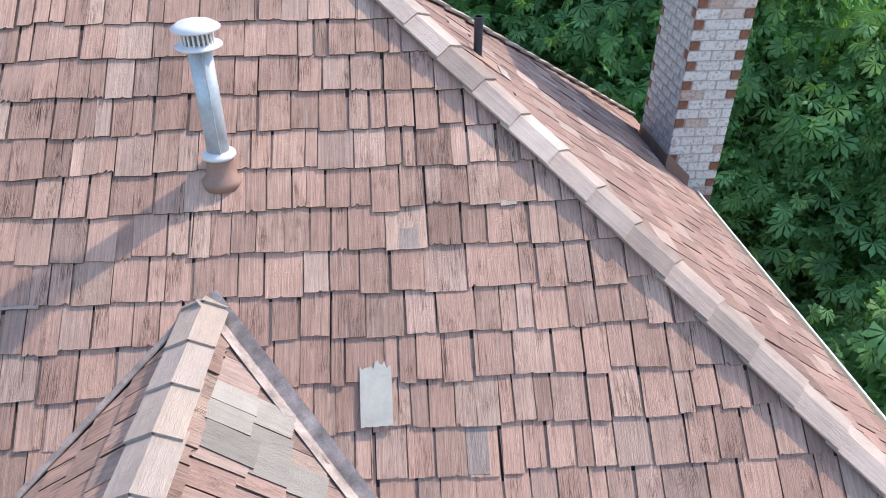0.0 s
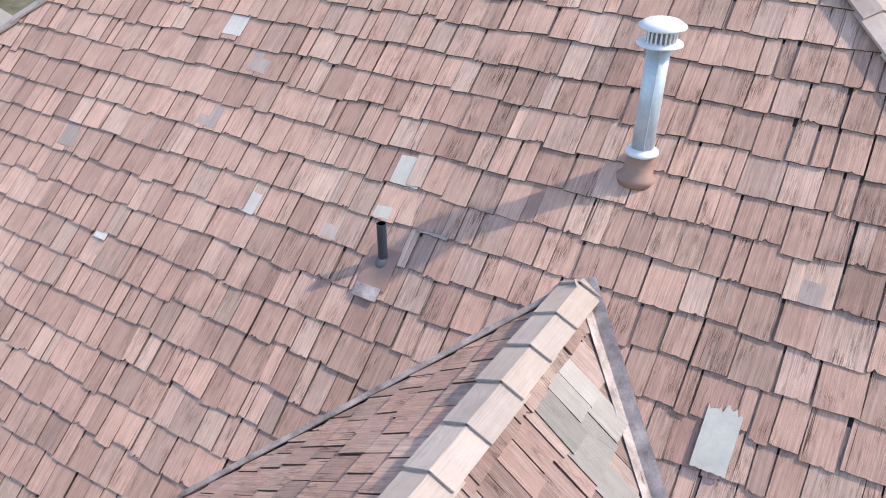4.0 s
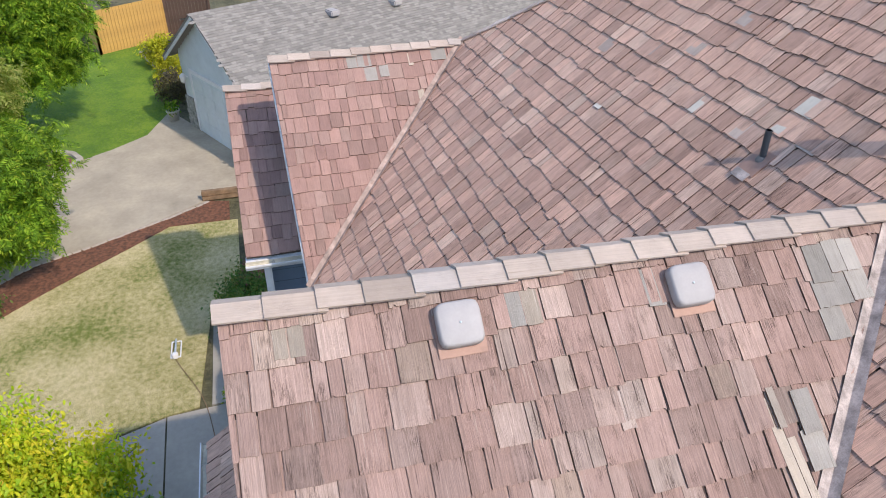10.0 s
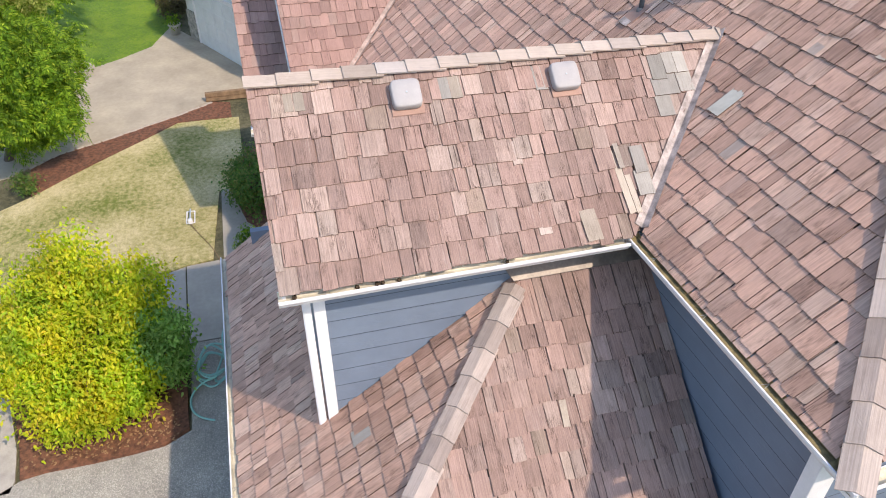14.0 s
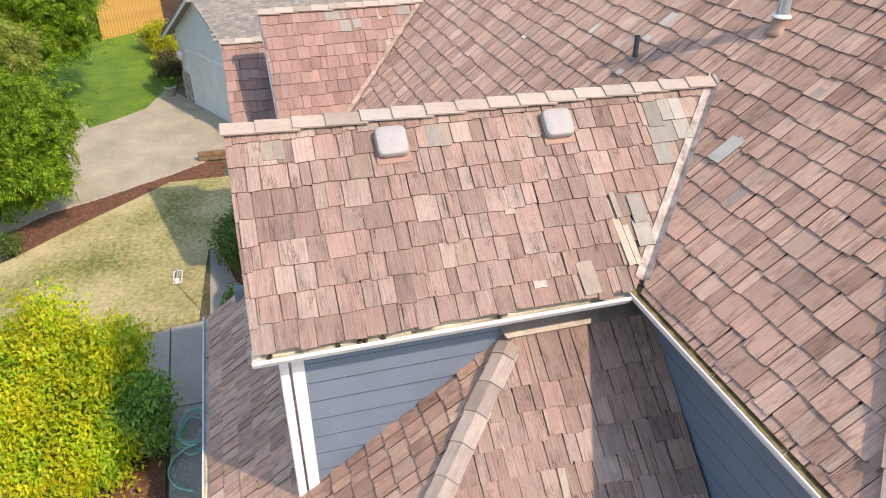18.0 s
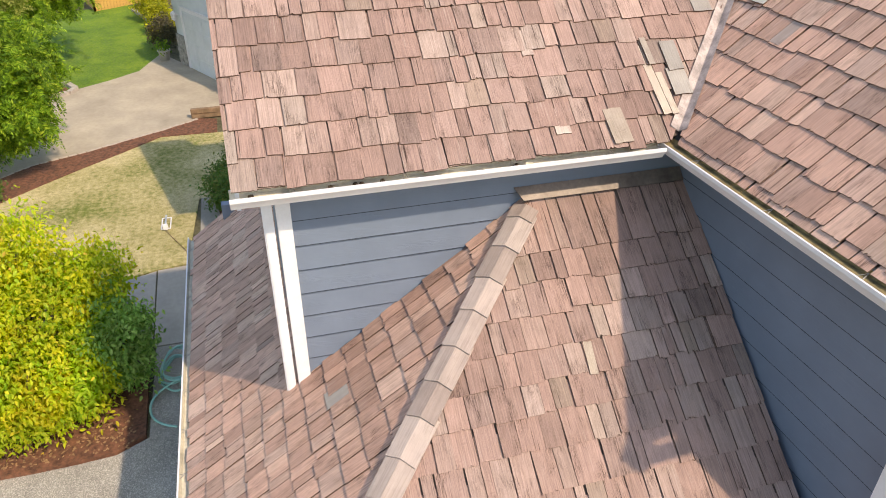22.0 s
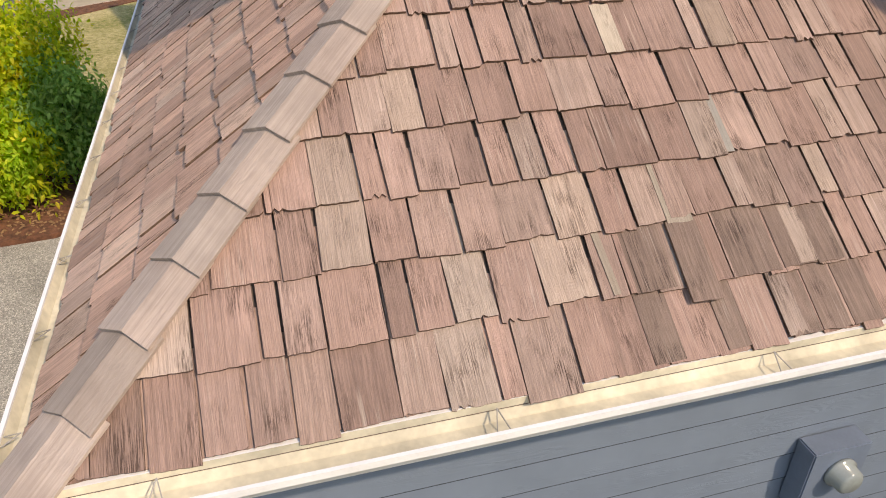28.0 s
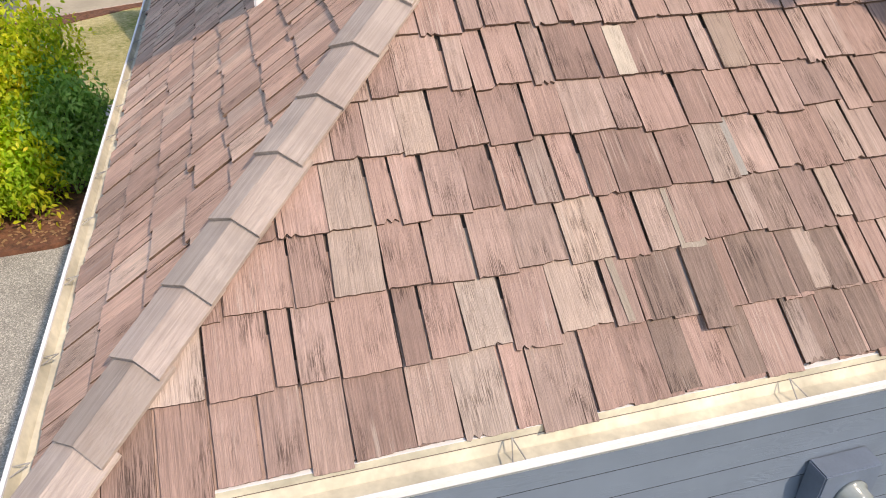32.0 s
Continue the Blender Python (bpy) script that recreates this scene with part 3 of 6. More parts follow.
deck(roof_wing, [mw(WV_B[0], WV_B[1], zm(WV_B[1])), mw(WV_T[0], WV_T[1], WZ), mw(WV_T[0], WV_B[1], WZ)], Vector((0, 0, 1)) + DU * WP)
caps("ridge_wing", "pale cedar ridge caps on the wing", mw(WV_T[0], WV_B[1] - 0.03, WZ), mw(WV_T[0], WV_T[1], WZ), (-DU) + Vector((0, 0, -WP)), DU + Vector((0, 0, -WP)), cap_new, 0.33, 0.14, 22)
LX0, LX1, LZ0, LYA, LYB = -7.62, -10.05, 3.12, -1.96, -0.75
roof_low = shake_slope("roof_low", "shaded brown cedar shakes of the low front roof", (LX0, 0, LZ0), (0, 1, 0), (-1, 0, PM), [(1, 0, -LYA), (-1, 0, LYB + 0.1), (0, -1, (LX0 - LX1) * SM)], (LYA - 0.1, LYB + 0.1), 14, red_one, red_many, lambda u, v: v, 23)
deck(roof_low, [(LX0, LYA, LZ0), (LX0, LYB + 0.1, LZ0), (LX1, LYB + 0.1, LZ0 + PM * (LX0 - LX1)), (LX1, LYA, LZ0 + PM * (LX0 - LX1))], (PM, 0, 1))
caps("ridge_low", "pale cedar ridge caps on the low roof", (LX1, LYA - 0.03, LZ0 + PM * (LX0 - LX1)), (LX1, LYB, LZ0 + PM * (LX0 - LX1)), (-1, 0, -PM), (1, 0, -PM), cap_new, 0.33, 0.14, 24)

# ---- walls ----
def lap_wall(name, label, x0, x1, z0, z1, place, mat, board=0.236, boards=True):
    """Lap siding: place(s, z, out) gives the point s along the wall, z up, out from its face."""
    top = tagged(new(name), label, "wall", kind="structure")
    bm = bmesh.new()
    prism(bm, [place(x0, z0, -0.12), place(x1, z0, -0.12), place(x1, z1, -0.12), place(x0, z1, -0.12)], place(0, 0, 0.118) - place(0, 0, 0))
    part("sheathing", bm, mat, top)
    z = z1
    while boards and z > z0:
        b = max(z - board, z0)
        bm = bmesh.new()
        prism(bm, [place(x0, b, 0.0), place(x0, b, 0.022), place(x0, b + 0.006, 0.0222), place(x0, z + 0.01, 0.005), place(x0, z + 0.01, 0.0)], place(x1, 0, 0) - place(x0, 0, 0))
        # Dark strip on each lower lip draws the lap line that cast shadow leaves out.
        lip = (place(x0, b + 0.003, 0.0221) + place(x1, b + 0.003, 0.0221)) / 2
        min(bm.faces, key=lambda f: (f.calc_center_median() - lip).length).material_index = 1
        part("siding_board", bm, [mat, lap_line], top)
        z = b
    return top


lap_wall("wall_gable_right", "blue-grey lap siding wall under the gable eave", -1.5, WALL_Y, 2.6, 5.42, lambda s, z, o: Vector((WALL_X + o, s, z)), blue_siding)
lap_wall("wall_main_front", "shaded blue lap siding wall above the garage roof", 0.1, 2.98, 2.0, 5.4, lambda s, z, o: mw(0, 0, 0) * 0 + Vector((0, 0, z)) + mw(s - XR - 0.05, uw(0.1, WALL_Y)[1] - o, 0), blue_siding)
lap_wall("wall_garage_right", "sunlit blue-grey lap siding garage wall", -2.235, WALL_Y, 0.0, 2.36, lambda s, z, o: Vector((3.0 + o, s, z)), blue_siding, 0.2)
lap_wall("wall_main_right", "blue lap siding end wall of the house", 2.12, 8.4, 0.0, 5.4, lambda s, z, o: Vector((3.0 + o, s, z)) - Vector((ST * (s - 2.1), 0, 0)), blue_siding)
lap_wall("wall_gable_front", "blue lap siding front gable wall", -2.78, 0.06, 2.6, 5.2, lambda s, z, o: Vector((s, -1.5 - o, z)), blue_siding)
lap_wall("wall_gable_left", "shaded blue siding of the cross gable", -1.45, 1.5, 0.0, 5.3, lambda s, z, o: Vector((-2.8 - o, s, z)), blue_siding, boards=False)
lap_wall("wall_garage_front", "blue siding front wall of the garage", -4.2, 2.98, 0.0, 2.43, lambda s, z, o: Vector((s, -2.2 - o, z)), blue_siding, boards=False)
lap_wall("wall_porch", "shaded blue siding of the porch recess", -2.2, -1.2, 0.0, 3.0, lambda s, z, o: Vector((-4.3 - o, s, z)), blue_siding, boards=False)
lap_wall("wall_back", "plain back wall of the house", -9.0, 3.0, 0.0, 5.0, lambda s, z, o: Vector((s, 8.2 + o, z)), blue_siding, boards=False)
lap_wall("wall_wing_front", "dark blue siding wall under the low roof", -1.72, 3.0, 0.0, 3.1, lambda s, z, o: Vector((-7.92 + o, s, z)), blue_siding)
bm = bmesh.new()
prism(bm, [(-2.78, -1.5, 5.2), (0.06, -1.5, 5.2), (0.06, -1.5, 5.6), (XR, -1.5, 6.66), (-2.78, -1.5, 5.52)], (0, 0.1, 0))
tagged(mesh_ob("wall_gable_peak", bm, blue_siding), "blue siding in the gable peak", "wall", kind="structure")

# ---- gutters, fascias, trim ----
moss_inside = plain("mossy_gutter_inside", (0.36, 0.27, 0.12), 0.8, vary=0.5, scale=14.0, bumps=0.6)


def gutter(name, label, p, q, out, inside, hangers=0.85, width=0.125, first=0.45):
    """A metal eaves gutter: its back top edge runs from p to q; out points away from the wall."""
    p, q, out = Vector(p), Vector(q), Vector(out).normalized()
    top = empty(name, label, "gutter", group="eaves gutters")
    deep = 0.008 if inside is moss_inside else 0.06
    prof = [(0, 0.012), (0, -0.10), (width * 0.68, -0.10), (width * 0.78, -0.075), (width, -0.03), (width, 0.0), (width - 0.016, 0.0), (width - 0.016, -0.012), (width * 0.7, -deep), (0.03, -deep - 0.002), (0.006, -deep + 0.03), (0.006, 0.012)]
    bm = bmesh.new()
    d = (q - p).normalized()
    rings = [[bm.verts.new(e + out * o + Vector((0, 0, h))) for o, h in prof] for e in (p, q)]
    n = len(prof)
    for i in range(n):
        j = (i + 1) % n
        f = bm.faces.new((rings[0][i], rings[0][j], rings[1][j], rings[1][i]))
        f.material_index = 1 if i in (7, 8, 9, 10) else 0
    bm.faces.new(rings[0][:6] + rings[0][6:])
    bm.faces.new((rings[1][:6] + rings[1][6:])[::-1])
    bmesh.ops.recalc_face_normals(bm, faces=bm.faces)
    part("trough", bm, [white_paint, inside], top)
    L = (q - p).length
    k = first
    while k < L - 0.1:
        bm = bmesh.new()
        c = p + d * k
        for side in (-0.03, 0.022):
            tube(bm, c + out * (width - 0.02) + Vector((0, 0, -0.012)) + d * side, c + out * 0.035 + Vector((0, 0, 0.012)), 0.0026, 6)
        part("gutter_hanger", bm, flash_mat, top, "thin metal gutter hanger")
        k += hangers
    return top


EZ = 5.40
gutter("gutter", "white gutter with yellowed inside under the gable eave", (0.35, FRONT_Y - 0.02, EZ), (0.35, 1.63, EZ), (1, 0, 0), gutter_inside, 0.85, 0.15)
gutter("gutter", "white gutter full of brown moss along the main eave", mw(1.50, EAVE_W - 0.0, EZ), mw(CORNER_U + 0.13, EAVE_W, EZ), -DW, moss_inside)
gutter("gutter", "white gutter on the shaded side of the gable", (G_L + 0.01, FRONT_Y - 0.02, zg1(G_L) - 0.012), (G_L + 0.01, yl - 0.1, zg1(G_L) - 0.012), (-1, 0, 0), gutter_inside)
gutter("gutter", "white gutter with cream inside on the garage side eave", (GE - 0.01, GF - 0.12, 2.40), (GE - 0.01, 2.04, 2.40), (1, 0, 0), gutter_inside, 1.17, 0.15, 0.56)
gutter("gutter", "white gutter on the garage front eave", (GE + 0.14, GF + 0.01, 2.40), (GLX - 0.02, GF + 0.01, 2.40), (0, -1, 0), gutter_inside, 0.6, 0.12)
gutter("gutter", "white gutter along the hip end eave", mr(-0.12, -0.01, EZ - zm(EAVE_W) + PR * 0.01), mr(CH_A - 0.05, -0.01, EZ - zm(EAVE_W) + PR * 0.01), OR, gutter_inside)
gutter("gutter", "white gutter on the low front roof", (LX0 - 0.01, LYA - 0.03, LZ0 - 0.10), (LX0 - 0.01, LYB, LZ0 - 0.10), (1, 0, 0), gutter_inside)
gutter("gutter", "white gutter on the low main eave", mw(WV_B[0] - 0.1, W0 + 0.22, zm(W0 + 0.2) - 0.12), mw(-3.0, W0 + 0.22, zm(W0 + 0.2) - 0.12), -DW, moss_inside)


def board(name, label, lo, hi, mat=None, bevel=0.004):
    bm = bmesh.new()
    box(bm, lo, hi, bevel)
    return tagged(mesh_ob(name, bm, mat or white_paint), label, "trim", kind="structure")


board("trim_fascia_gable", "white fascia board behind the gable gutter", (0.31, FRONT_Y, EZ - 0.14), (0.345, 1.72, EZ + 0.06))
board("trim_fascia_garage", "white fascia board behind the garage gutter", (GE - 0.05, GF, 2.24), (GE - 0.006, 2.06, 2.409))
board("trim_soffit_gable", "white soffit under the gable eave", (WALL_X + 0.02, FRONT_Y + 0.02, EZ - 0.14), (0.31, 1.9, EZ - 0.12))
board("trim_soffit_garage", "white soffit under the garage eave", (3.02, -2.6, 2.23), (GE - 0.05, 2.06, 2.25))
board("trim_corner_gable_side", "white corner board beside the blue gable wall", (WALL_X - 0.01, -1.535, 2.9), (WALL_X + 0.045, -1.42, 5.2))
board("trim_downspout_gable", "white downspout in front of the gable corner", (WALL_X - 0.05, -1.645, 3.10), (WALL_X + 0.03, -1.56, 5.30), None, 0.012)
board("trim_corner_main", "white corner board at the end of the shaded wall", (2.93, 2.0, 2.0), (3.06, 2.2, 5.2))
board("trim_door_frame", "white painted garage corner board", (2.93, -2.33, 0.0), (3.04, -2.235, 2.30))
board("trim_downspout_garage", "blue-grey painted downspout on the garage wall", (3.05, -2.2, 0.0), (3.12, -2.1, 2.12), blue_siding, 0.012)
board("trim_bracket", "grey block under the garage eave", (3.0, -2.24, 2.03), (3.19, -2.09, 2.27), pale_siding)
for side, lab in ((1, "white barge board on the gable rake"), (-1, "white barge board on the shaded rake")):
    bm = bmesh.new()
    e = G_R if side > 0 else G_L
    prism(bm, [(XR, FRONT_Y + 0.02, ZA - 0.05), (e, FRONT_Y + 0.02, zg1(e) - 0.05), (e, FRONT_Y + 0.02, zg1(e) - 0.20), (XR, FRONT_Y + 0.02, ZA - 0.2)], (0, 0.03, 0))
    tagged(mesh_ob("trim_rake", bm, white_paint), lab, "trim", kind="structure")
bm = bmesh.new()
prism(bm, [mw(WV_T[0], WV_B[1] - 0.02, WZ - 0.04), mw(WV_B[0], WV_B[1] - 0.02, zm(WV_B[1]) - 0.04), mw(WV_B[0], WV_B[1] - 0.02, zm(WV_B[1]) - 0.2), mw(WV_T[0], WV_B[1] - 0.02, WZ - 0.2)], DW * 0.03)
tagged(mesh_ob("trim_rake_wing", bm, white_paint), "white barge board on the wing rake", "trim", kind="structure")


def valley(name, label, p, q, side_a, side_b, mat, width=0.095, lift=0.062):
    """A folded strip lying in a valley; side_a, side_b: directions up the two slopes, square to it."""
    p, q = Vector(p), Vector(q)
    a, b = Vector(side_a).normalized(), Vector(side_b).normalized()
    up = Vector((0, 0, 1))
    bm = bmesh.new()
    for s in (a, b):
        prism(bm, [p + up * lift * 0.75, p + s * width + up * lift, q + s * width + up * lift, q + up * lift * 0.75], (0, 0, -0.01))
    return tagged(mesh_ob(name, bm, mat), label, "flashing", kind="structure")


def square_up(line, slope_up):
    d, s = Vector(line).normalized(), Vector(slope_up)
    return s - d * s.dot(d)


ap, ic, il = Vector((XR, YA, ZA)), mw(*corner_r, zm(corner_r[1])), mw(*corner_l, zm(corner_l[1]))
main_up = DW + Vector((0, 0, PM))
copper_pale = plain("pinkish_weathered_strip", (0.50, 0.37, 0.325), 0.7, 0.0, 0.4)
valley("valley_right", "pale stained metal valley beside the gable", ic, ap, square_up(ap - ic, main_up + DU * 0.0), square_up(ap - ic, Vector((-1, 0, PM))), flash_pale, 0.075, 0.052)
valley("valley_left", "pale metal valley on the shaded side of the gable", il, ap, square_up(ap - il, main_up), square_up(ap - il, Vector((1, 0, PL))), flash_pale, 0.024, 0.05)
wb, wt = mw(*WV_B, zm(WV_B[1])), mw(*WV_T, WZ)
valley("valley_wing", "pinkish weathered valley strip of the wing", wb, wt, square_up(wt - wb, main_up), square_up(wt - wb, Vector((0, 0, WP)) - DU), copper_pale, 0.062)
bm = bmesh.new()
prism(bm, [(WALL_X + 0.03, GY - 0.08, GZ + 0.155), (WALL_X + 0.03, WALL_Y - 0.03, GZ + 0.16), (WALL_X + 0.13, WALL_Y - 0.03, GZ + 0.07), (WALL_X + 0.13, GY - 0.02, GZ + 0.07)], (0.004, 0, 0.006))
tagged(mesh_ob("flashing_top", bm, plain("dull_lead_flashing", (0.27, 0.225, 0.195), 0.5, 0.3, 0.35, 4.0)), "grey-brown apron flashing at the top of the garage roof", "flashing", kind="structure")

# ---- roof fittings ----
def on_slope(origin, U, V):
    U, V = Vector(U).normalized(), Vector(V).normalized()
    m = Matrix((U, V, U.cross(V))).transposed().to_4x4()
    m.translation = Vector(origin)
    return m


def box_vent(x, y):
    """A square roof vent: flange on the shakes and a hood with rounded edges."""
    base = on_slope((x, y, zg1(x)), (0, 1, 0), (-1, 0, PM))
    top = empty("roof_vent", "grey square box vent with rounded hood on brown flange", "roof vent", group="box vents on the gable")
    bm = bmesh.new()
    box(bm, (-0.165, -0.175, 0.03), (0.165, 0.12, 0.04), 0.003)
    bmesh.ops.transform(bm, matrix=base, verts=bm.verts)
    part("flange", bm, copper, top, "brown metal flange")
    bm = bmesh.new()
    rings = []
    for half, hh in ((0.150, 0.048), (0.152, 0.06), (0.149, 0.112), (0.143, 0.124), (0.132, 0.130), (0.06, 0.132)):
        ring = []
        for q in range(40):
            a = 2 * math.pi * q / 40
            c, s = math.cos(a), math.sin(a)
            f = half / (abs(c) ** 6 + abs(s) ** 6) ** (1 / 6)
            ring.append(bm.verts.new((f * c, 0.03 + f * s, hh)))
        rings.append(ring)
    for a, b in zip(rings, rings[1:]):
        for q in range(40):
            bm.faces.new((a[q], a[(q + 1) % 40], b[(q + 1) % 40], b[q]))
    bm.faces.new(rings[0][::-1])
    bm.faces.new(rings[-1])
    for f in bm.faces:
        f.smooth = len(f.verts) == 4
    bmesh.ops.transform(bm, matrix=base, verts=bm.verts)
    part("hood", bm, vent_plastic, top, "faded grey hood")
    bm = bmesh.new()
    lathe(bm, (0, 0.03, 0.132), [(0.009, 0), (0.009, 0.004), (0.004, 0.006)], 10)
    bmesh.ops.transform(bm, matrix=base, verts=bm.verts)
    part("rivet", bm, metal_grey, top)
    bm = bmesh.new()
    box(bm, (-0.115, -0.09, 0.03), (0.115, 0.16, 0.05), 0.003)
    bmesh.ops.transform(bm, matrix=base, verts=bm.verts)
    part("throat", bm, pipe_dark, top)


box_vent(-0.93, -0.32)
box_vent(-0.93, 1.37)


pipe_grey = plain("worn_grey_rubber", (0.16, 0.15, 0.15), 0.7)


def plumbing_vent(at, height, flange, label):
    top = empty("vent_pipe", label, "vent pipe", group="plumbing vents")
    x, y, z = at
    bm = bmesh.new()
    tube(bm, (x, y, z - 0.02), (x, y, z + height), 0.032, 20, caps=False)
    tube(bm, (x, y, z + height), (x, y, z - 0.02), 0.027, 20, caps=False)
    tube(bm, (x, y, z + height - 0.03), (x, y, z + height - 0.025), 0.027, 20)
    r = bmesh.ops.bridge_loops(bm, edges=[e for e in bm.edges if e.is_boundary and min(v.co.z for v in e.verts) > z + height - 0.001])
    part("pipe", bm, pipe_dark, top)
    bm = bmesh.new()
    lathe(bm, (x, y, z - 0.01), [(0.062, 0.0), (0.055, 0.03), (0.042, 0.05), (0.036, 0.06)], 20)
    part("boot", bm, pipe_grey, top, "grey rubber boot")
    if flange:
        bm = bmesh.new()
        box(bm, (-0.11, -0.19, 0.026), (0.11, 0.1, 0.036), 0.002)
        bmesh.ops.transform(bm, matrix=flange, verts=bm.verts)
        part("flange", bm, copper, top, "brown metal flange")
        bm = bmesh.new()
        box(bm, (-0.105, -0.27, 0.034), (0.08, -0.175, 0.044), 0.002)
        bmesh.ops.transform(bm, matrix=flange, verts=bm.verts)
        part("patch", bm, flash_pale, top, "pale grey patch")


p1 = mw(-1.3, -0.2, zm(-0.2))
plumbing_vent(p1, 0.31, on_slope(p1, DU, main_up), "short dark plastic vent pipe with brown flange")
plumbing_vent(mw(1.75, 1.72, zright(1.75, 1.72) - 0.02), 0.33, on_slope(mw(1.75, 1.72, zright(1.75, 1.72)), DR, Vector((0, 0, PR)) - OR), "short dark vent pipe behind the hip")

fx, fy, fz = mw(0.07, 0.62, zm(0.62))
flue = empty("flue_pipe", "tall galvanised flue pipe with white cap and copper flashing", "flue")
bm = bmesh.new()
lathe(bm, (fx, fy, fz - 0.06), [(0.135, 0), (0.13, 0.05), (0.095, 0.07), (0.085, 0.14), (0.075, 0.2)], 28)
part("flashing_cone", bm, copper, flue, "copper-brown flashing cone")
bm = bmesh.new()
lathe(bm, (fx, fy, fz + 0.125), [(0.07, 0), (0.102, 0.004), (0.098, 0.02), (0.066, 0.04)], 28)
part("storm_collar", bm, white_paint, flue, "pale storm collar")
bm = bmesh.new()
tube(bm, (fx, fy, fz), (fx, fy, fz + 0.80), 0.066, 28)
for f in bm.faces:
    f.smooth = len(f.verts) == 4
part("pipe", bm, metal_grey, flue)
bm = bmesh.new()
box(bm, (fx + 0.024, fy - 0.066, fz + 0.16), (fx + 0.029, fy - 0.058, fz + 0.78))
part("seam", bm, metal_grey, flue)
bm = bmesh.new()
lathe(bm, (fx, fy, fz + 0.78), [(0.07, 0.0), (0.13, 0.012), (0.126, 0.022), (0.08, 0.03)], 32)
part("cap_skirt", bm, white_paint, flue)
bm = bmesh.new()
lathe(bm, (fx, fy, fz + 0.885), [(0.13, 0.0), (0.133, 0.01), (0.095, 0.035), (0.0005, 0.05)], 32)
part("cap_lid", bm, white_paint, flue)
bm = bmesh.new()
tube(bm, (fx, fy, fz + 0.80), (fx, fy, fz + 0.89), 0.066, 24)
part("cap_core", bm, flash_mat, flue)
for k in range(20):
    a = 2 * math.pi * k / 20
    bm = bmesh.new()
    c = Vector((fx + 0.084 * math.cos(a), fy + 0.084 * math.sin(a), 0))
    tube(bm, c + Vector((0, 0, fz + 0.80)), c + Vector((0, 0, fz + 0.89)), 0.006, 6)
    part("louvre", bm, white_paint, flue)


# loose, new and slipped shakes laid over the old ones
patch_metal = plain("pale_grey_sheet_metal", (0.60, 0.56, 0.49), 0.6, 0.2, 0.15, 5.0)
grey_shake = wood_shake("silver_shake", False, [(0.0, (0.282, 0.260, 0.238)), (1.0, (0.345, 0.317, 0.293))], 0.25, 0.15, 0.0)
white_shake = wood_shake("new_pale_shake", False, [(0.0, (0.42, 0.345, 0.285)), (1.0, (0.50, 0.42, 0.35))], 0.3, 0.1)

# Silver lightened for the main slope to offset its grazing sun.
silver_shake = wood_shake("brightened_silver_shake", False, [(0.0, (0.58, 0.53, 0.47)), (1.0, (0.66, 0.60, 0.54))], 0.2, 0.1, 0.0)
silver_grey = wood_shake("pale_silver_shake", False, [(0.0, (0.35, 0.320, 0.292)), (1.0, (0.42, 0.386, 0.355))], 0.25, 0.1, 0.0)
stained_shake = wood_shake("dark_stained_shake", False, [(0.0, (0.215, 0.15, 0.128)), (1.0, (0.29, 0.205, 0.175))], 1.0, 0.7, 0.5)
blush_shake = wood_shake("faded_pink_shake", False, [(0.0, (0.47, 0.365, 0.32)), (1.0, (0.55, 0.44, 0.39))], 0.35, 0.2, 0.0)
# Cream lightened for the main slope, in place of the sun it lacks.
cream_shake = wood_shake("new_cream_shake_brightened", False, [(0.0, (0.70, 0.58, 0.48)), (1.0, (0.78, 0.66, 0.56))], 0.1, 0.05)


def loose_shake(roof, m, u, v, w, length, mat, turn=0.0, label="", seed=0):
    r = random.Random(seed + int(u * 100) + int(v * 1000))
    k = max(3, int(w / (0.012 if mat is patch_metal else 0.03)))
    rough = 0.03 if mat is patch_metal else 0.004
    o = [(w * i / k, r.uniform(-0.004, 0.004)) for i in range(k + 1)] + [(w * (k - i) / k, length + r.uniform(-rough, rough)) for i in range(k + 1)]
    top = [(x, y, 0.0365 - 0.029 * y / LEN) for x, y in o]
    bot = [(x, y, 0.0245 - 0.029 * y / LEN) for x, y in o]
    n = len(o)
    me = solid_mesh("repair_shake", top + bot, [tuple(range(n)), tuple(range(2 * n - 1, n - 1, -1))] + [(i, i + n, (i + 1) % n + n, (i + 1) % n) for i in range(n)])
    me.materials.append(mat)
    me.materials.append(end_grain)
    ob = new("repair_shake", me)
    ob.parent = roof
    ob.matrix_basis = m @ Matrix.Translation((u, v, 0)) @ Matrix.Rotation(radians(turn), 4, "Z")
    if label:
        tagged(ob, label)


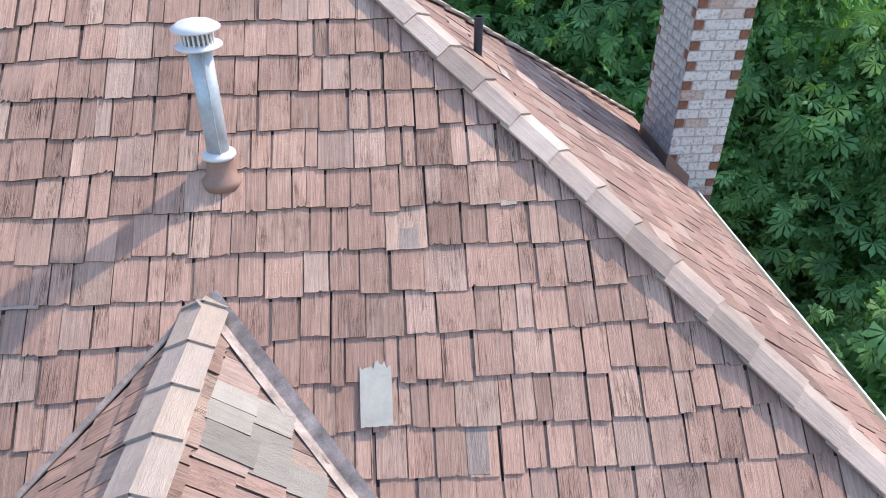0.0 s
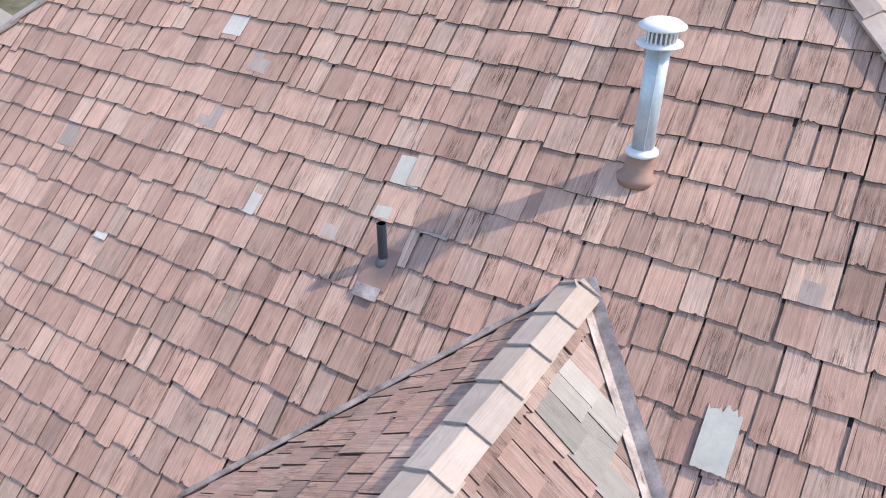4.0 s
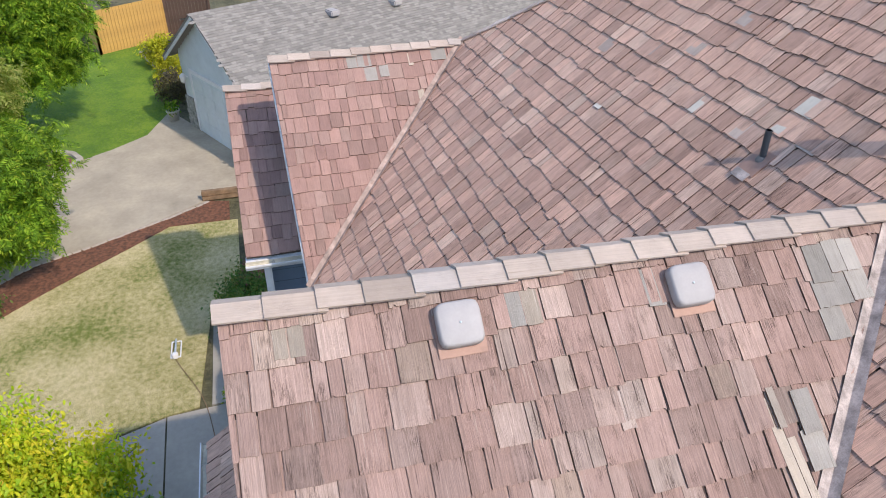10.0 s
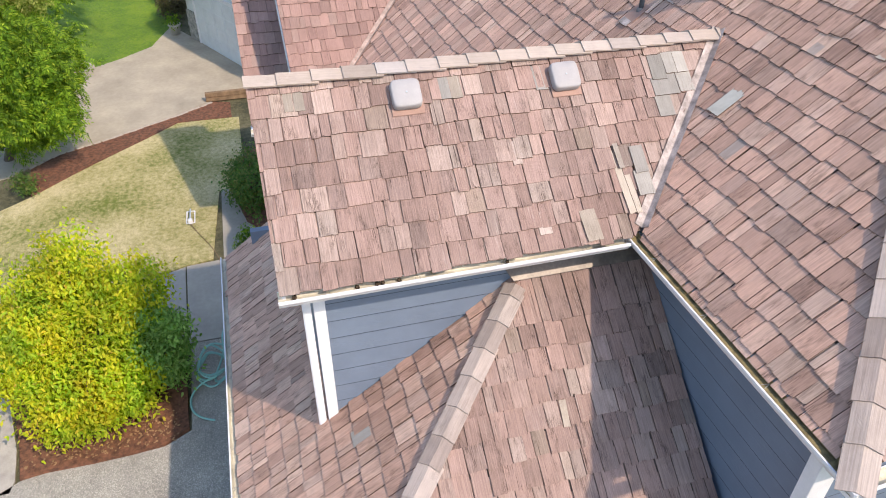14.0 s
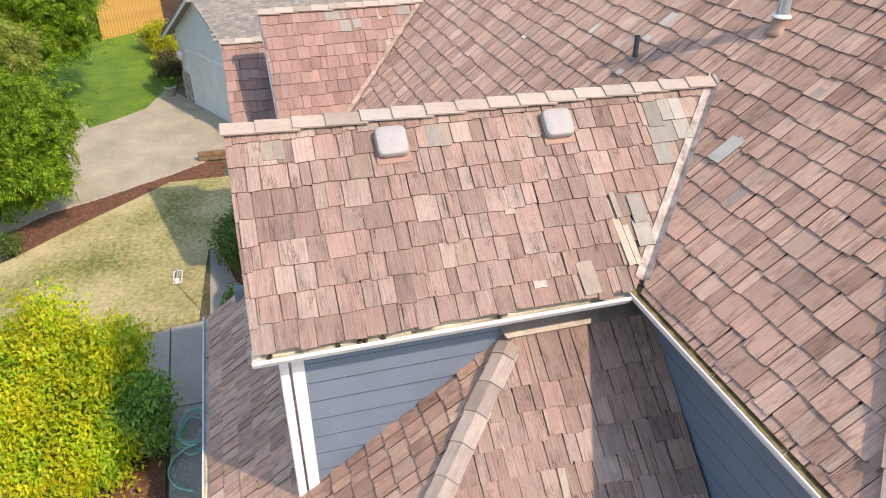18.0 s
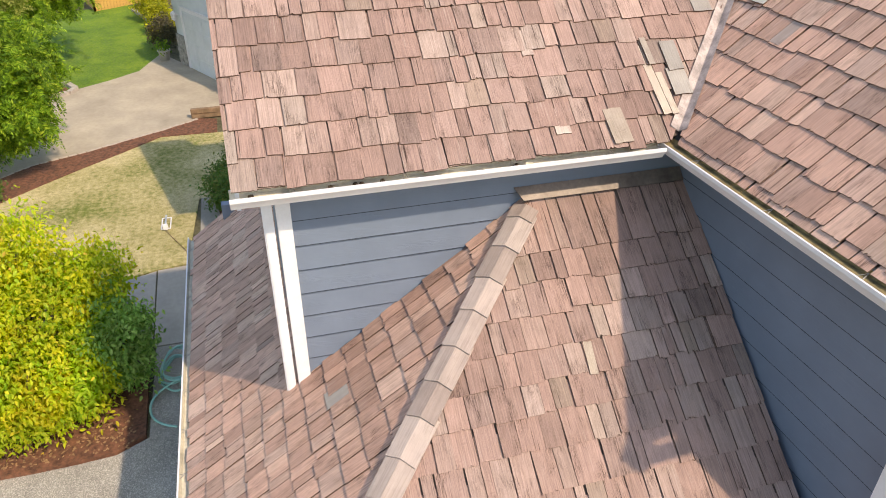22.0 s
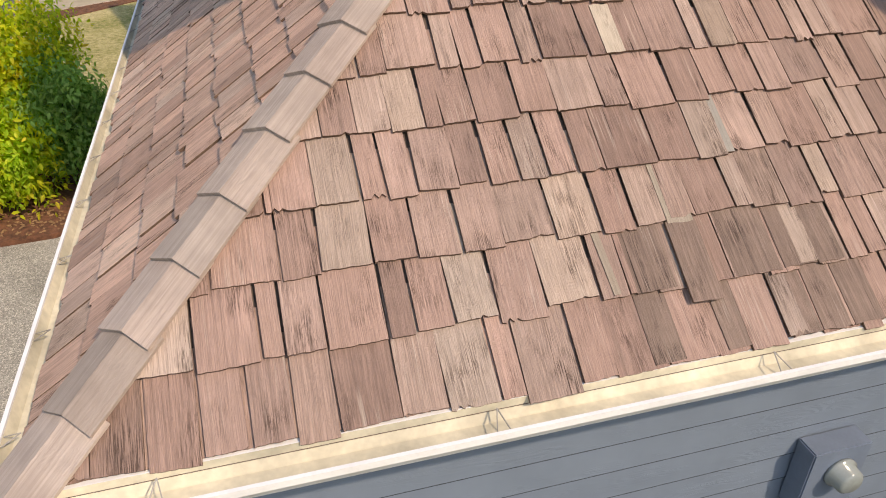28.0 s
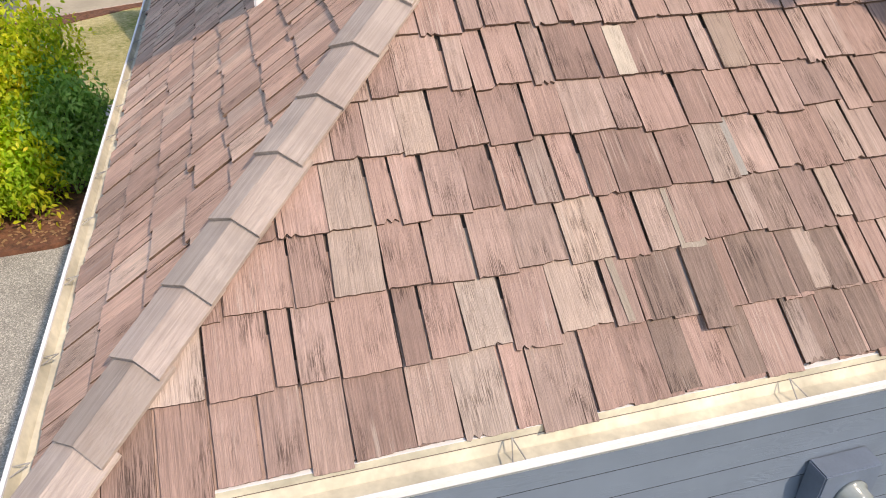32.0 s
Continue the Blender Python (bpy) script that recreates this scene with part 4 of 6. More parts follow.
gm = on_slope((G_R, 0, zg1(G_R)), (0, 1, 0), (-1, 0, PM))
for u, v, w, ln, mat, tn in ((2.365, 1.592, 0.17, 0.30, grey_shake, -2), (2.543, 1.650, 0.13, 0.27, silver_grey, 0), (2.677, 1.645, 0.126, 0.27, silver_grey, 0), (2.342, 1.405, 0.295, 0.255, grey_shake, 0), (2.645, 1.42, 0.172, 0.25, silver_grey, 0), (2.332, 1.168, 0.18, 0.255, grey_shake, 0),
                             (1.694, 0.175, 0.075, 0.70, white_shake, 3), (1.775, 0.172, 0.06, 0.42, white_shake, 3), (1.88, 0.59, 0.145, 0.30, grey_shake, 0), (1.855, 0.35, 0.172, 0.27, silver_grey, 0), (1.715, 0.66, 0.055, 0.28, white_shake, 2), (1.185, -0.04, 0.165, 0.33, white_shake, 3),
                             (0.04, 1.65, 0.105, 0.27, grey_shake, 0), (0.15, 1.65, 0.115, 0.27, white_shake, 0), (-1.51, 1.705, 0.085, 0.25, white_shake, 0), (-1.413, 1.70, 0.097, 0.25, white_shake, 0), (1.051, 1.63, 0.13, 0.28, grey_shake, 0), (0.62, 0.86, 0.1, 0.26, blush_shake, 0), (0.72, 0.11, 0.13, 0.24, blush_shake, 0)):
    loose_shake(roof_gr, gm @ Matrix.Translation((0, 0, 0.019 if v < 0.8 and u > 1.1 else 0.007 if u > 2.3 else 0.0)), u, v, w, ln, mat, tn, "silver-grey replacement shake" if mat in (grey_shake, silver_grey) else "")
mm = on_slope(mw(0, 0, ZA), DU, main_up) @ Matrix.Translation((0, 0, -0.007))
for u, w0, w, ln, mat, tn in ((-1.505, 0.225, 0.226, 0.27, silver_shake, 0), (-1.515, 0.02, 0.122, 0.26, silver_shake, 0), (-2.579, -0.186, 0.137, 0.26, silver_shake, 0), (-3.763, -0.625, 0.13, 0.26, silver_shake, 0), (1.747, 0.405, 0.10, 0.26, cream_shake, 0), 
                              (-3.968, 0.049, 0.2, 0.26, blush_shake, 0), (-3.38, 0.244, 0.22, 0.26, blush_shake, 0), (-4.688, -0.148, 0.2, 0.26, blush_shake, 0), (-3.142, 0.665, 0.18, 0.26, blush_shake, 0), (-1.157, 0.008, 0.233, 0.26, blush_shake, 0), (-3.578, 0.876, 0.2, 0.26, silver_shake, 0), (-1.842, -0.172, 0.135, 0.26, blush_shake, 0),
                              (1.122, 0.208, 0.113, 0.26, blush_shake, 0), (1.443, -0.795, 0.12, 0.26, blush_shake, 0)):
    loose_shake(roof_main, mm, u, w0 * SM, w, ln, mat, tn)
loose_shake(roof_main, mm @ Matrix.Translation((0, 0, 0.02)), 0.867, -0.576 * SM, 0.178, 0.34, patch_metal, 0, "plain grey metal patch with a torn upper edge")
gg = on_slope((GE, 0, zgr(GE)), (0, 1, 0), (-1, 0, PG))
for u, v, w, ln, mat, tn in ((-0.14, 1.46, 0.095, 0.28, white_shake, 0), (0.68, 2.55, 0.07, 0.27, white_shake, -4), (-0.46, 0.34, 0.032, 0.29, white_shake, 3), (-0.379, 0.04, 0.136, 0.31, stained_shake, 0), (-0.052, 0.04, 0.128, 0.31, stained_shake, 1), (0.254, 0.042, 0.135, 0.31, stained_shake, 0), (0.396, 0.045, 0.136, 0.31, stained_shake, -1),
                             (0.094, 0.326, 0.222, 0.31, stained_shake, 0), (0.33, 0.333, 0.16, 0.31, stained_shake, 0), (0.50, 0.328, 0.13, 0.31, stained_shake, 1), (0.30, 0.618, 0.17, 0.3, stained_shake, 0), (0.55, 0.045, 0.15, 0.31, stained_shake, 0), (-0.36, 0.33, 0.18, 0.31, stained_shake, 0), (-0.129, 0.60, 0.12, 0.3, white_shake, 0), (0.158, 0.895, 0.15, 0.31, grey_shake, 0)):
    loose_shake(roof_garr, gg, u, v, w, ln, mat, tn)
loose_shake(roof_garr, gg @ Matrix.Translation((0, 0, 0.02)), -0.147, 0.25, 0.14, 0.36, stained_shake, -1, "slipped dark-stained shake")
gf = on_slope((0, GF, zgl(GF)), (1, 0, 0), (0, 1, PG))
for u, y, w, ln, mat, tn in ((0.5, -1.32, 0.2, 0.24, grey_shake, 0),):
    loose_shake(roof_garf, gf, u, (y - GF) * SG, w, ln, mat, tn)
wm = on_slope(mw(WV_B[0], 0, zm(WV_B[1])), DW, Vector((0, 0, WP)) - DU)
for u, v, w, ln, mat in ((-3.0, WLEN - 0.3, 0.16, 0.24, grey_shake), (-2.83, WLEN - 0.3, 0.22, 0.24, grey_shake), (-2.75, WLEN - 0.55, 0.2, 0.24, grey_shake), (-2.5, WLEN - 0.5, 0.15, 0.24, grey_shake), (-1.6, WLEN - 0.3, 0.25, 0.22, grey_shake), (-2.0, WLEN - 0.35, 0.08, 0.22, white_shake), (-1.95, WLEN - 1.0, 0.1, 0.22, white_shake)):
    loose_shake(roof_wing, wm, u, v, w, ln, mat)
# ---- chimney ----
brick_white, bn, bl, bb = material("whitewashed_brick", 0.9)
bpos = bn.new("ShaderNodeTexCoord").outputs["Object"]
brnd = bn.new("ShaderNodeObjectInfo").outputs["Random"]
bcol = ramp(bn, bl, brnd, [(0.0, (0.74, 0.70, 0.67)), (0.7, (0.82, 0.79, 0.76)), (0.9, (0.72, 0.60, 0.54)), (1.0, (0.55, 0.40, 0.34))])
bwear = ramp(bn, bl, noise_node(bn, bl, bn.new("ShaderNodeNewGeometry").outputs["Position"], 26.0, 5.0, 0.7), [(0.50, (1, 1, 1)), (0.66, (0.52, 0.40, 0.36))])
bl.new(mix(bn, bl, "MULTIPLY", 1.0, bcol, bwear), bb.inputs["Base Color"])
brick_red = plain("bare_red_brick", (0.36, 0.16, 0.10), 0.9, vary=0.3, scale=20.0, bumps=0.4)
# Side-face copy of the washed brick, its shade put into the colour.
brick_shaded = plain("shaded_washed_brick", (0.72, 0.66, 0.63), 0.9, vary=0.35, scale=18.0, bumps=0.4)
mortar = plain("mortar", (0.58, 0.55, 0.53), 0.95, vary=0.2)
chimney = empty("chimney", "tall whitewashed brick chimney with bare red corner bricks", "chimney")
bm = bmesh.new()
c0, c1, d0, d1 = CH
prism(bm, [mw(c0 + 0.012, d0 + 0.012, 0), mw(c1 - 0.012, d0 + 0.012, 0), mw(c1 - 0.012, d1 - 0.012, 0), mw(c0 + 0.012, d1 - 0.012, 0)], (0, 0, 9.6))
part("stack_core", bm, mortar, chimney)
BH, BG = 0.104, 0.012
BRICKS = {}


def brick_mesh(l, mat):
    key = (round(l, 3), mat.name)
    if key not in BRICKS:
        bm = bmesh.new()
        box(bm, (0.004, 0, 0), (l - 0.008, 0.05, BH - BG), 0.006)
        me = bpy.data.meshes.new("brick")
        bm.to_mesh(me)
        bm.free()
        me.materials.append(mat)
        BRICKS[key] = me
    return BRICKS[key]


frot = Matrix.Rotation(TURN, 4, "Z")
for k in range(34):
    z = 5.0 + k * BH
    lens = (0.11, 0.245, 0.245) if k % 2 else (0.245, 0.245, 0.11)
    s = 0.0
    for i, l in enumerate(lens):
        red = l < 0.2 or (k % 2 == 1 and i == 2 and rng.random() < 0.0)
        ob = new("brick", brick_mesh(l, brick_red if red and rng.random() < 0.85 else brick_white))
        ob.parent, ob.matrix_basis = chimney, Matrix.Translation(mw(c0 + s, d0, z)) @ frot
        s += l
    s, side = 0.0, ((0.11, 0.245, 0.245, 0.245, 0.08) if not k % 2 else (0.245, 0.245, 0.245, 0.19))
    for l in side:
        ob = new("brick", brick_mesh(l, brick_red if l < 0.12 and rng.random() < 0.5 else brick_shaded))
        ob.parent, ob.matrix_basis = chimney, Matrix.Translation(mw(c0, d0 + s + l, z)) @ frot @ Matrix.Rotation(radians(-90), 4, "Z")
        s += l
bm = bmesh.new()
prism(bm, [mw(c0 - 0.015, d0 - 0.012, zright(c0, d0) - 0.05), mw(c0 + 0.28, d0 - 0.012, zright(c0 + 0.28, d0) - 0.05), mw(c0 + 0.28, d0 - 0.012, zright(c0 + 0.28, d0) + 0.14), mw(c0 - 0.015, d0 - 0.012, zright(c0, d0) + 0.2)], -DW * 0.006)
part("apron_flashing", bm, copper, chimney, "brown metal flashing")
bm = bmesh.new()
prism(bm, [mw(c0 - 0.012, d0 - 0.012, zright(c0, d0) - 0.02), mw(c0 - 0.012, d1, zright(c0, d1) - 0.02), mw(c0 - 0.012, d1, zright(c0, d1) + 0.16), mw(c0 - 0.012, d0 - 0.012, zright(c0, d0) + 0.18)], -DU * 0.006)
part("side_flashing", bm, copper, chimney, "brown metal flashing")

# ---- ground ----
def grass_mat(name, a, b, c, scale=0.8):
    m, n, l, bs = material(name, 0.95)
    pos = n.new("ShaderNodeNewGeometry").outputs["Position"]
    big = noise_node(n, l, pos, scale, 4.0, 0.6)
    mid = noise_node(n, l, pos, 9.0, 5.0, 0.7)
    fine = noise_node(n, l, pos, 60.0, 3.0, 0.7)
    col = ramp(n, l, mix(n, l, "MIX", 0.45, big, mid), [(0.39, a), (0.49, b), (0.60, c)])
    col = mix(n, l, "MULTIPLY", 0.8, col, ramp(n, l, fine, [(0.35, 0.5), (0.62, 1.22)]))
    l.new(col, bs.inputs["Base Color"])
    bump(n, l, bs, fine, 0.9, 0.03)
    return m


dry_lawn = grass_mat("dry_lawn", (0.16, 0.19, 0.03), (0.42, 0.36, 0.155), (0.62, 0.52, 0.29), 0.45)
green_lawn = grass_mat("green_lawn", (0.075, 0.165, 0.008), (0.12, 0.22, 0.010), (0.18, 0.28, 0.016))
earth = grass_mat("leafy_earth", (0.05, 0.05, 0.025), (0.11, 0.10, 0.05), (0.17, 0.15, 0.085))


def aggregate(name, a, b, scale):
    m, n, l, bs = material(name, 0.9)
    pos = n.new("ShaderNodeNewGeometry").outputs["Position"]
    v = n.new("ShaderNodeTexVoronoi")
    v.inputs["Scale"].default_value = scale
    l.new(pos, v.inputs["Vector"])
    sep = n.new("ShaderNodeSeparateColor")
    l.new(v.outputs["Color"], sep.inputs[0])
    col = ramp(n, l, sep.outputs[0], [(0.0, a), (0.75, tuple((x + y) / 2 for x, y in zip(a, b))), (0.95, b)])
    col = mix(n, l, "MULTIPLY", 0.8, col, ramp(n, l, noise_node(n, l, pos, 1.6, 4.0), [(0.3, 0.72), (0.7, 1.1)]))
    l.new(col, bs.inputs["Base Color"])
    bump(n, l, bs, sep.outputs[1], 0.5, 0.006)
    return m


pebble = aggregate("exposed_aggregate_drive", (0.205, 0.188, 0.163), (0.60, 0.545, 0.47), 95.0)
stamped = plain("tan_stamped_concrete", (0.45, 0.385, 0.30), 0.9, vary=0.2, scale=0.9, bumps=0.3)


def sheet(name, label, cat, pts, z, mat, thick=0.05):
    bm = bmesh.new()
    prism(bm, [(x, y, z) for x, y in pts], (0, 0, -thick))
    return tagged(mesh_ob(name, bm, mat), label, cat, kind="structure")


bm = bmesh.new()
box(bm, (-600, -600, -0.4), (600, 600, -0.03))
tagged(mesh_ob("ground", bm, earth), "dark leafy earth round the houses", "ground", kind="structure")
sheet("lawn_front", "dry straw-coloured front lawn with green patches", "lawn", [(-6.9, -5.4), (-7.35, -4.74), (-7.67, -3.82), (-7.75, -3.25), (-10.6, -3.05), (-10.6, -2.4), (-14.58, -2.4), (-14.62, -4.1), (-13.8, -4.99), (-12.99, -5.92), (-12.31, -6.65), (-11.46, -7.5), (-10.6, -8.6), (-9.8, -10.5), (-6.5, -10.5), (-6.35, -6.95)], 0.0, dry_lawn)
sheet("lawn_neighbour", "bright green neighbouring lawn", "lawn", [(-19.0, -7.52), (-19.44, -9.5), (-24, -10.5), (-30.5, -9.0), (-31.06, -6.07), (-29.52, -5.77), (-25.69, -4.68), (-22.73, -4.53), (-20.89, -5.11), (-20.03, -6.05)], 0.0, green_lawn)
sheet("drive_neighbour", "tan stamped concrete driveway", "driveway", [(-12.6, -8.2), (-13.06, -7.74), (-13.61, -7.13), (-14.1, -6.07), (-15.2, -4.13), (-15.92, -3.09), (-15.9, -1.5), (-19.0, -1.5), (-20.3, -3.1), (-22.73, -4.4), (-22.73, -4.53), (-20.89, -5.11), (-20.03, -6.05), (-19.0, -7.52), (-18.4, -11.0), (-12.0, -11.0)], 0.0, stamped)
sheet("mulch_strip", "red-brown bark mulch strip beside the driveway", "mulch bed", [(-11.46, -7.5), (-12.31, -6.65), (-12.99, -5.92), (-13.8, -4.99), (-14.62, -4.1), (-14.6, -2.6), (-15.6, -2.6), (-15.75, -3.09), (-15.05, -4.13), (-13.98, -6.07), (-13.5, -7.13), (-12.9, -7.74)], 0.02, mulch_mat)
sheet("bed_far", "small mulch bed with a kerb by the lawn", "mulch bed", [(-18.9, -7.6), (-19.08, -7.09), (-19.6, -7.2), (-20.0, -8.0), (-19.9, -9.2), (-18.6, -9.2)], 0.03, mulch_mat)
kerb_mat = plain("pale_concrete_kerb", (0.46, 0.41, 0.36), 0.9, vary=0.2, scale=4.0)


def kerb(name, label, pts, width=0.16, height=0.1):
    """A low kerb of cast pieces along a line on the ground."""
    top = empty(name, label, "kerb", group="garden kerbs")
    for a, b in zip(pts, pts[1:]):
        a, b = Vector((*a, 0)), Vector((*b, 0))
        d = (b - a).normalized()
        s = Vector((-d.y, d.x, 0)) * width / 2
        bm = bmesh.new()
        prism(bm, [a - s, b - s, b + s, a + s], (0, 0, height))
        part("kerb_piece", bm, kerb_mat, top)


kerb("bed_kerb", "curved pale kerb round the small mulch bed", [(-20.2, -8.9), (-20.25, -8.2), (-20.15, -7.7), (-19.9, -7.2), (-19.4, -6.9), (-19.0, -7.05), (-18.85, -7.5)])
kerb("lawn_kerb", "straight pale kerb between the green lawn and the bushes", [(-29.9, -6.0), (-28.8, -5.6), (-27.7, -5.2), (-26.6, -4.8), (-25.7, -4.6)])
sheet("driveway", "exposed aggregate driveway in front of the garage", "driveway", [(3.08, -2.1), (-5.17, -2.1), (-5.17, -3.7), (-3.05, -3.68), (-2.82, -4.1), (-2.78, -4.6), (-2.76, -5.2), (-2.77, -5.9), (-2.72, -6.25), (-2.5, -6.6), (-2.5, -14), (4.2, -14), (4.2, -2.4), (3.3, -2.1)], 0.0, pebble)
sheet("walk_slab_1", "grey concrete walkway slab by the lawn", "walkway", [(-5.20, -2.1), (-5.20, -3.74), (-7.64, -3.8), (-7.72, -2.7), (-7.72, -2.1)], 0.0, concrete)
sheet("walk_slab_2", "lower grey concrete slab at the bed", "walkway", [(-5.25, -3.77), (-7.62, -3.83), (-7.3, -4.72), (-6.9, -5.4), (-5.5, -5.0)], 0.0, concrete)
sheet("walk_house", "narrow concrete path along the house", "walkway", [(-7.75, -2.1), (-7.75, -3.02), (-10.6, -3.0), (-10.6, -2.75), (-9.0, -2.4), (-8.3, -1.9)], 0.0, concrete)
sheet("bed_bush", "red-brown bark mulch bed under the yellow bush", "mulch bed", [(-3.07, -3.72), (-2.84, -4.1), (-2.8, -4.6), (-2.76, -5.2), (-2.77, -5.9), (-2.72, -6.25), (-3.35, -6.36), (-4.7, -6.72), (-6.3, -6.9), (-6.8, -5.5), (-5.53, -5.03), (-5.22, -3.79)], 0.05, mulch_mat, 0.09)
sheet("walk_front", "pale tan concrete path beyond the mulch bed", "walkway", [(-2.52, -6.38), (-2.75, -6.34), (-3.36, -6.42), (-4.7, -6.78), (-5.9, -6.95), (-6.1, -8.6), (-2.52, -8.6)], 0.0, kerb_mat)
sheet("bed_house", "planting bed beside the house wall", "mulch bed", [(-7.9, -1.5), (-8.3, -1.95), (-9.0, -2.45), (-10.7, -2.8), (-12.5, -2.3), (-12.5, -0.5), (-8.0, -0.5)], 0.02, mulch_mat)

# bark chips and fallen leaves on the bed
r = random.Random(31)
bm = bmesh.new()
for k in range(260):
    x, y = r.uniform(-3.5, -2.86), r.uniform(-6.2, -3.9)
    s, a = r.uniform(0.02, 0.05), r.uniform(0, 6.3)
    dx, dy = s * math.cos(a), s * math.sin(a)
    prism(bm, [(x, y, 0.056), (x + dx, y + dy, 0.06), (x + dx - dy * 0.6, y + dy + dx * 0.6, 0.066), (x - dy * 0.6, y + dx * 0.6, 0.058)], (0, 0, 0.004))
tagged(mesh_ob("fallen_leaves", bm, plain("tan_dead_leaves", (0.42, 0.24, 0.12), 0.9, vary=0.4, scale=9.0)), "tan fallen leaves scattered on the mulch", "leaves", kind="stuff")

edging = empty("kerb_edging", "row of pale stone edging blocks along the driveway", "edging")
r = random.Random(5)
epts = [(-12.9, -7.76), (-13.5, -7.15), (-13.98, -6.09), (-15.05, -4.15), (-15.72, -3.12)]
me_b = None
for a, b in zip(epts, epts[1:]):
    d = Vector((b[0] - a[0], b[1] - a[1], 0))
    n = int(d.length / 0.2)
    for i in range(n):
        c = Vector((a[0], a[1], 0)) + d * (i / n)
        if me_b is None:
            bm = bmesh.new()
            box(bm, (0, -0.045, -0.02), (0.19, 0.045, 0.035), 0.008)
            me_b = bpy.data.meshes.new("edging_block")
            bm.to_mesh(me_b)
            bm.free()
            me_b.materials.append(plain("pale_edging_stone", (0.50, 0.42, 0.36), 0.9, vary=0.2))
        ob = new("edging_block", me_b)
        ob.parent = edging
        ob.matrix_basis = Matrix.Translation(c + Vector((r.uniform(-0.01, 0.01), r.uniform(-0.01, 0.01), 0))) @ Matrix.Rotation(math.atan2(d.y, d.x) + r.uniform(-0.04, 0.04), 4, "Z")

timber = plain("brown_timber", (0.30, 0.19, 0.11), 0.9, vary=0.35, scale=5.0, bumps=0.4)
wall_t = empty("timber_edging", "low brown timber retaining wall beside the driveway", "retaining wall")
for k in range(2):
    bm = bmesh.new()
    box(bm, (-15.95, -3.3, k * 0.14), (-15.8, -1.2, k * 0.14 + 0.13), 0.012)
    part("timber", bm, timber, wall_t)

# ---- foliage ----
def leaf_mat(name, stops, gloss=0.5, sheer=0.4, patches=0.0):
    m, n, l, b = material(name, gloss)
    b.inputs["Specular IOR Level"].default_value = 0.2
    g = n.new("ShaderNodeNewGeometry")
    col = ramp(n, l, g.outputs["Random Per Island"], stops)
    vary = noise_node(n, l, g.outputs["Position"], 1.3, 3.0)
    col = mix(n, l, "MULTIPLY", 0.7, col, ramp(n, l, vary, [(0.34, 0.55), (0.62, 1.2)]))
    if patches:                      # twigs that have turned greener or yellower than the rest
        hue = noise_node(n, l, g.outputs["Position"], 2.1, 3.0, 0.6)
        col = mix(n, l, "MULTIPLY", patches, col, ramp(n, l, hue, [(0.38, (0.55, 0.86, 0.9)), (0.5, (0.95, 1.0, 0.8)), (0.62, (1.15, 0.98, 0.9))]))
    l.new(col, b.inputs["Base Color"])
    t = n.new("ShaderNodeBsdfTranslucent")
    l.new(mix(n, l, "MULTIPLY", 1.0, col, (1.0, 1.1, 0.5)), t.inputs["Color"])
    ms = n.new("ShaderNodeMixShader")
    ms.inputs[0].default_value = sheer
    l.new(b.outputs[0], ms.inputs[1])
    l.new(t.outputs[0], ms.inputs[2])
    l.new(ms.outputs[0], n["Material Output"].inputs["Surface"])
    return m


OVAL = ([(0, 0, 0), (-0.26, 0.35, 0.05), (0, 0.4, -0.03), (0.26, 0.35, 0.05), (-0.2, 0.75, 0.0), (0, 0.8, -0.06), (0.2, 0.75, 0.0), (0, 1.12, -0.16)],
        [(0, 2, 1), (0, 3, 2), (1, 2, 5, 4), (2, 3, 6, 5), (4, 5, 7), (5, 6, 7)])


def lobed(n=7):
    """A leaf of pointed lobes spread like a hand, each notched."""
    v, f = [(0, 0, 0)], []
    for k in range(n):
        a = radians(-105 + 210 * k / (n - 1))
        L = (0.55, 0.8, 0.95, 1.05, 0.95, 0.8, 0.55)[k]
        c, s = math.sin(a), math.cos(a)
        o = len(v)
        for along, across, drop in ((0.35, -0.07, 0.02), (0.35, 0.07, 0.02), (0.62, -0.15, -0.02), (0.62, 0.15, -0.02), (L, 0.0, -0.14)):
            along = min(along, L)
            v.append((along * c + across * s, along * s - across * c, drop))
        f += [(0, o, o + 1), (o, o + 2, o + 3, o + 1), (o + 2, o + 4, o + 3)]
    return v, f


LOBED = lobed()


def sprig(pairs=5):
    """A feathered leaf: narrow leaflets in pairs along a stalk, one at its end."""
    v, f = [], []
    for k in range(pairs * 2 + 1):
        y = 0.16 * (k // 2) + 0.1
        a = radians(62) * (1 if k % 2 else -1) if k < pairs * 2 else 0.0
        L = 0.42 - 0.03 * (k // 2)
        c, s = math.sin(a), math.cos(a)
        o = len(v)
        for along, across, drop in ((0, 0, 0), (L * 0.45, -0.055, -0.03), (L * 0.45, 0.055, -0.03), (L, 0, -0.1)):
            v.append((along * c + across * s, y + along * s - across * c, drop - 0.12 * y * y))
        f.append((o, o + 2, o + 3, o + 1))
    return v, f


SPRIG = sprig()


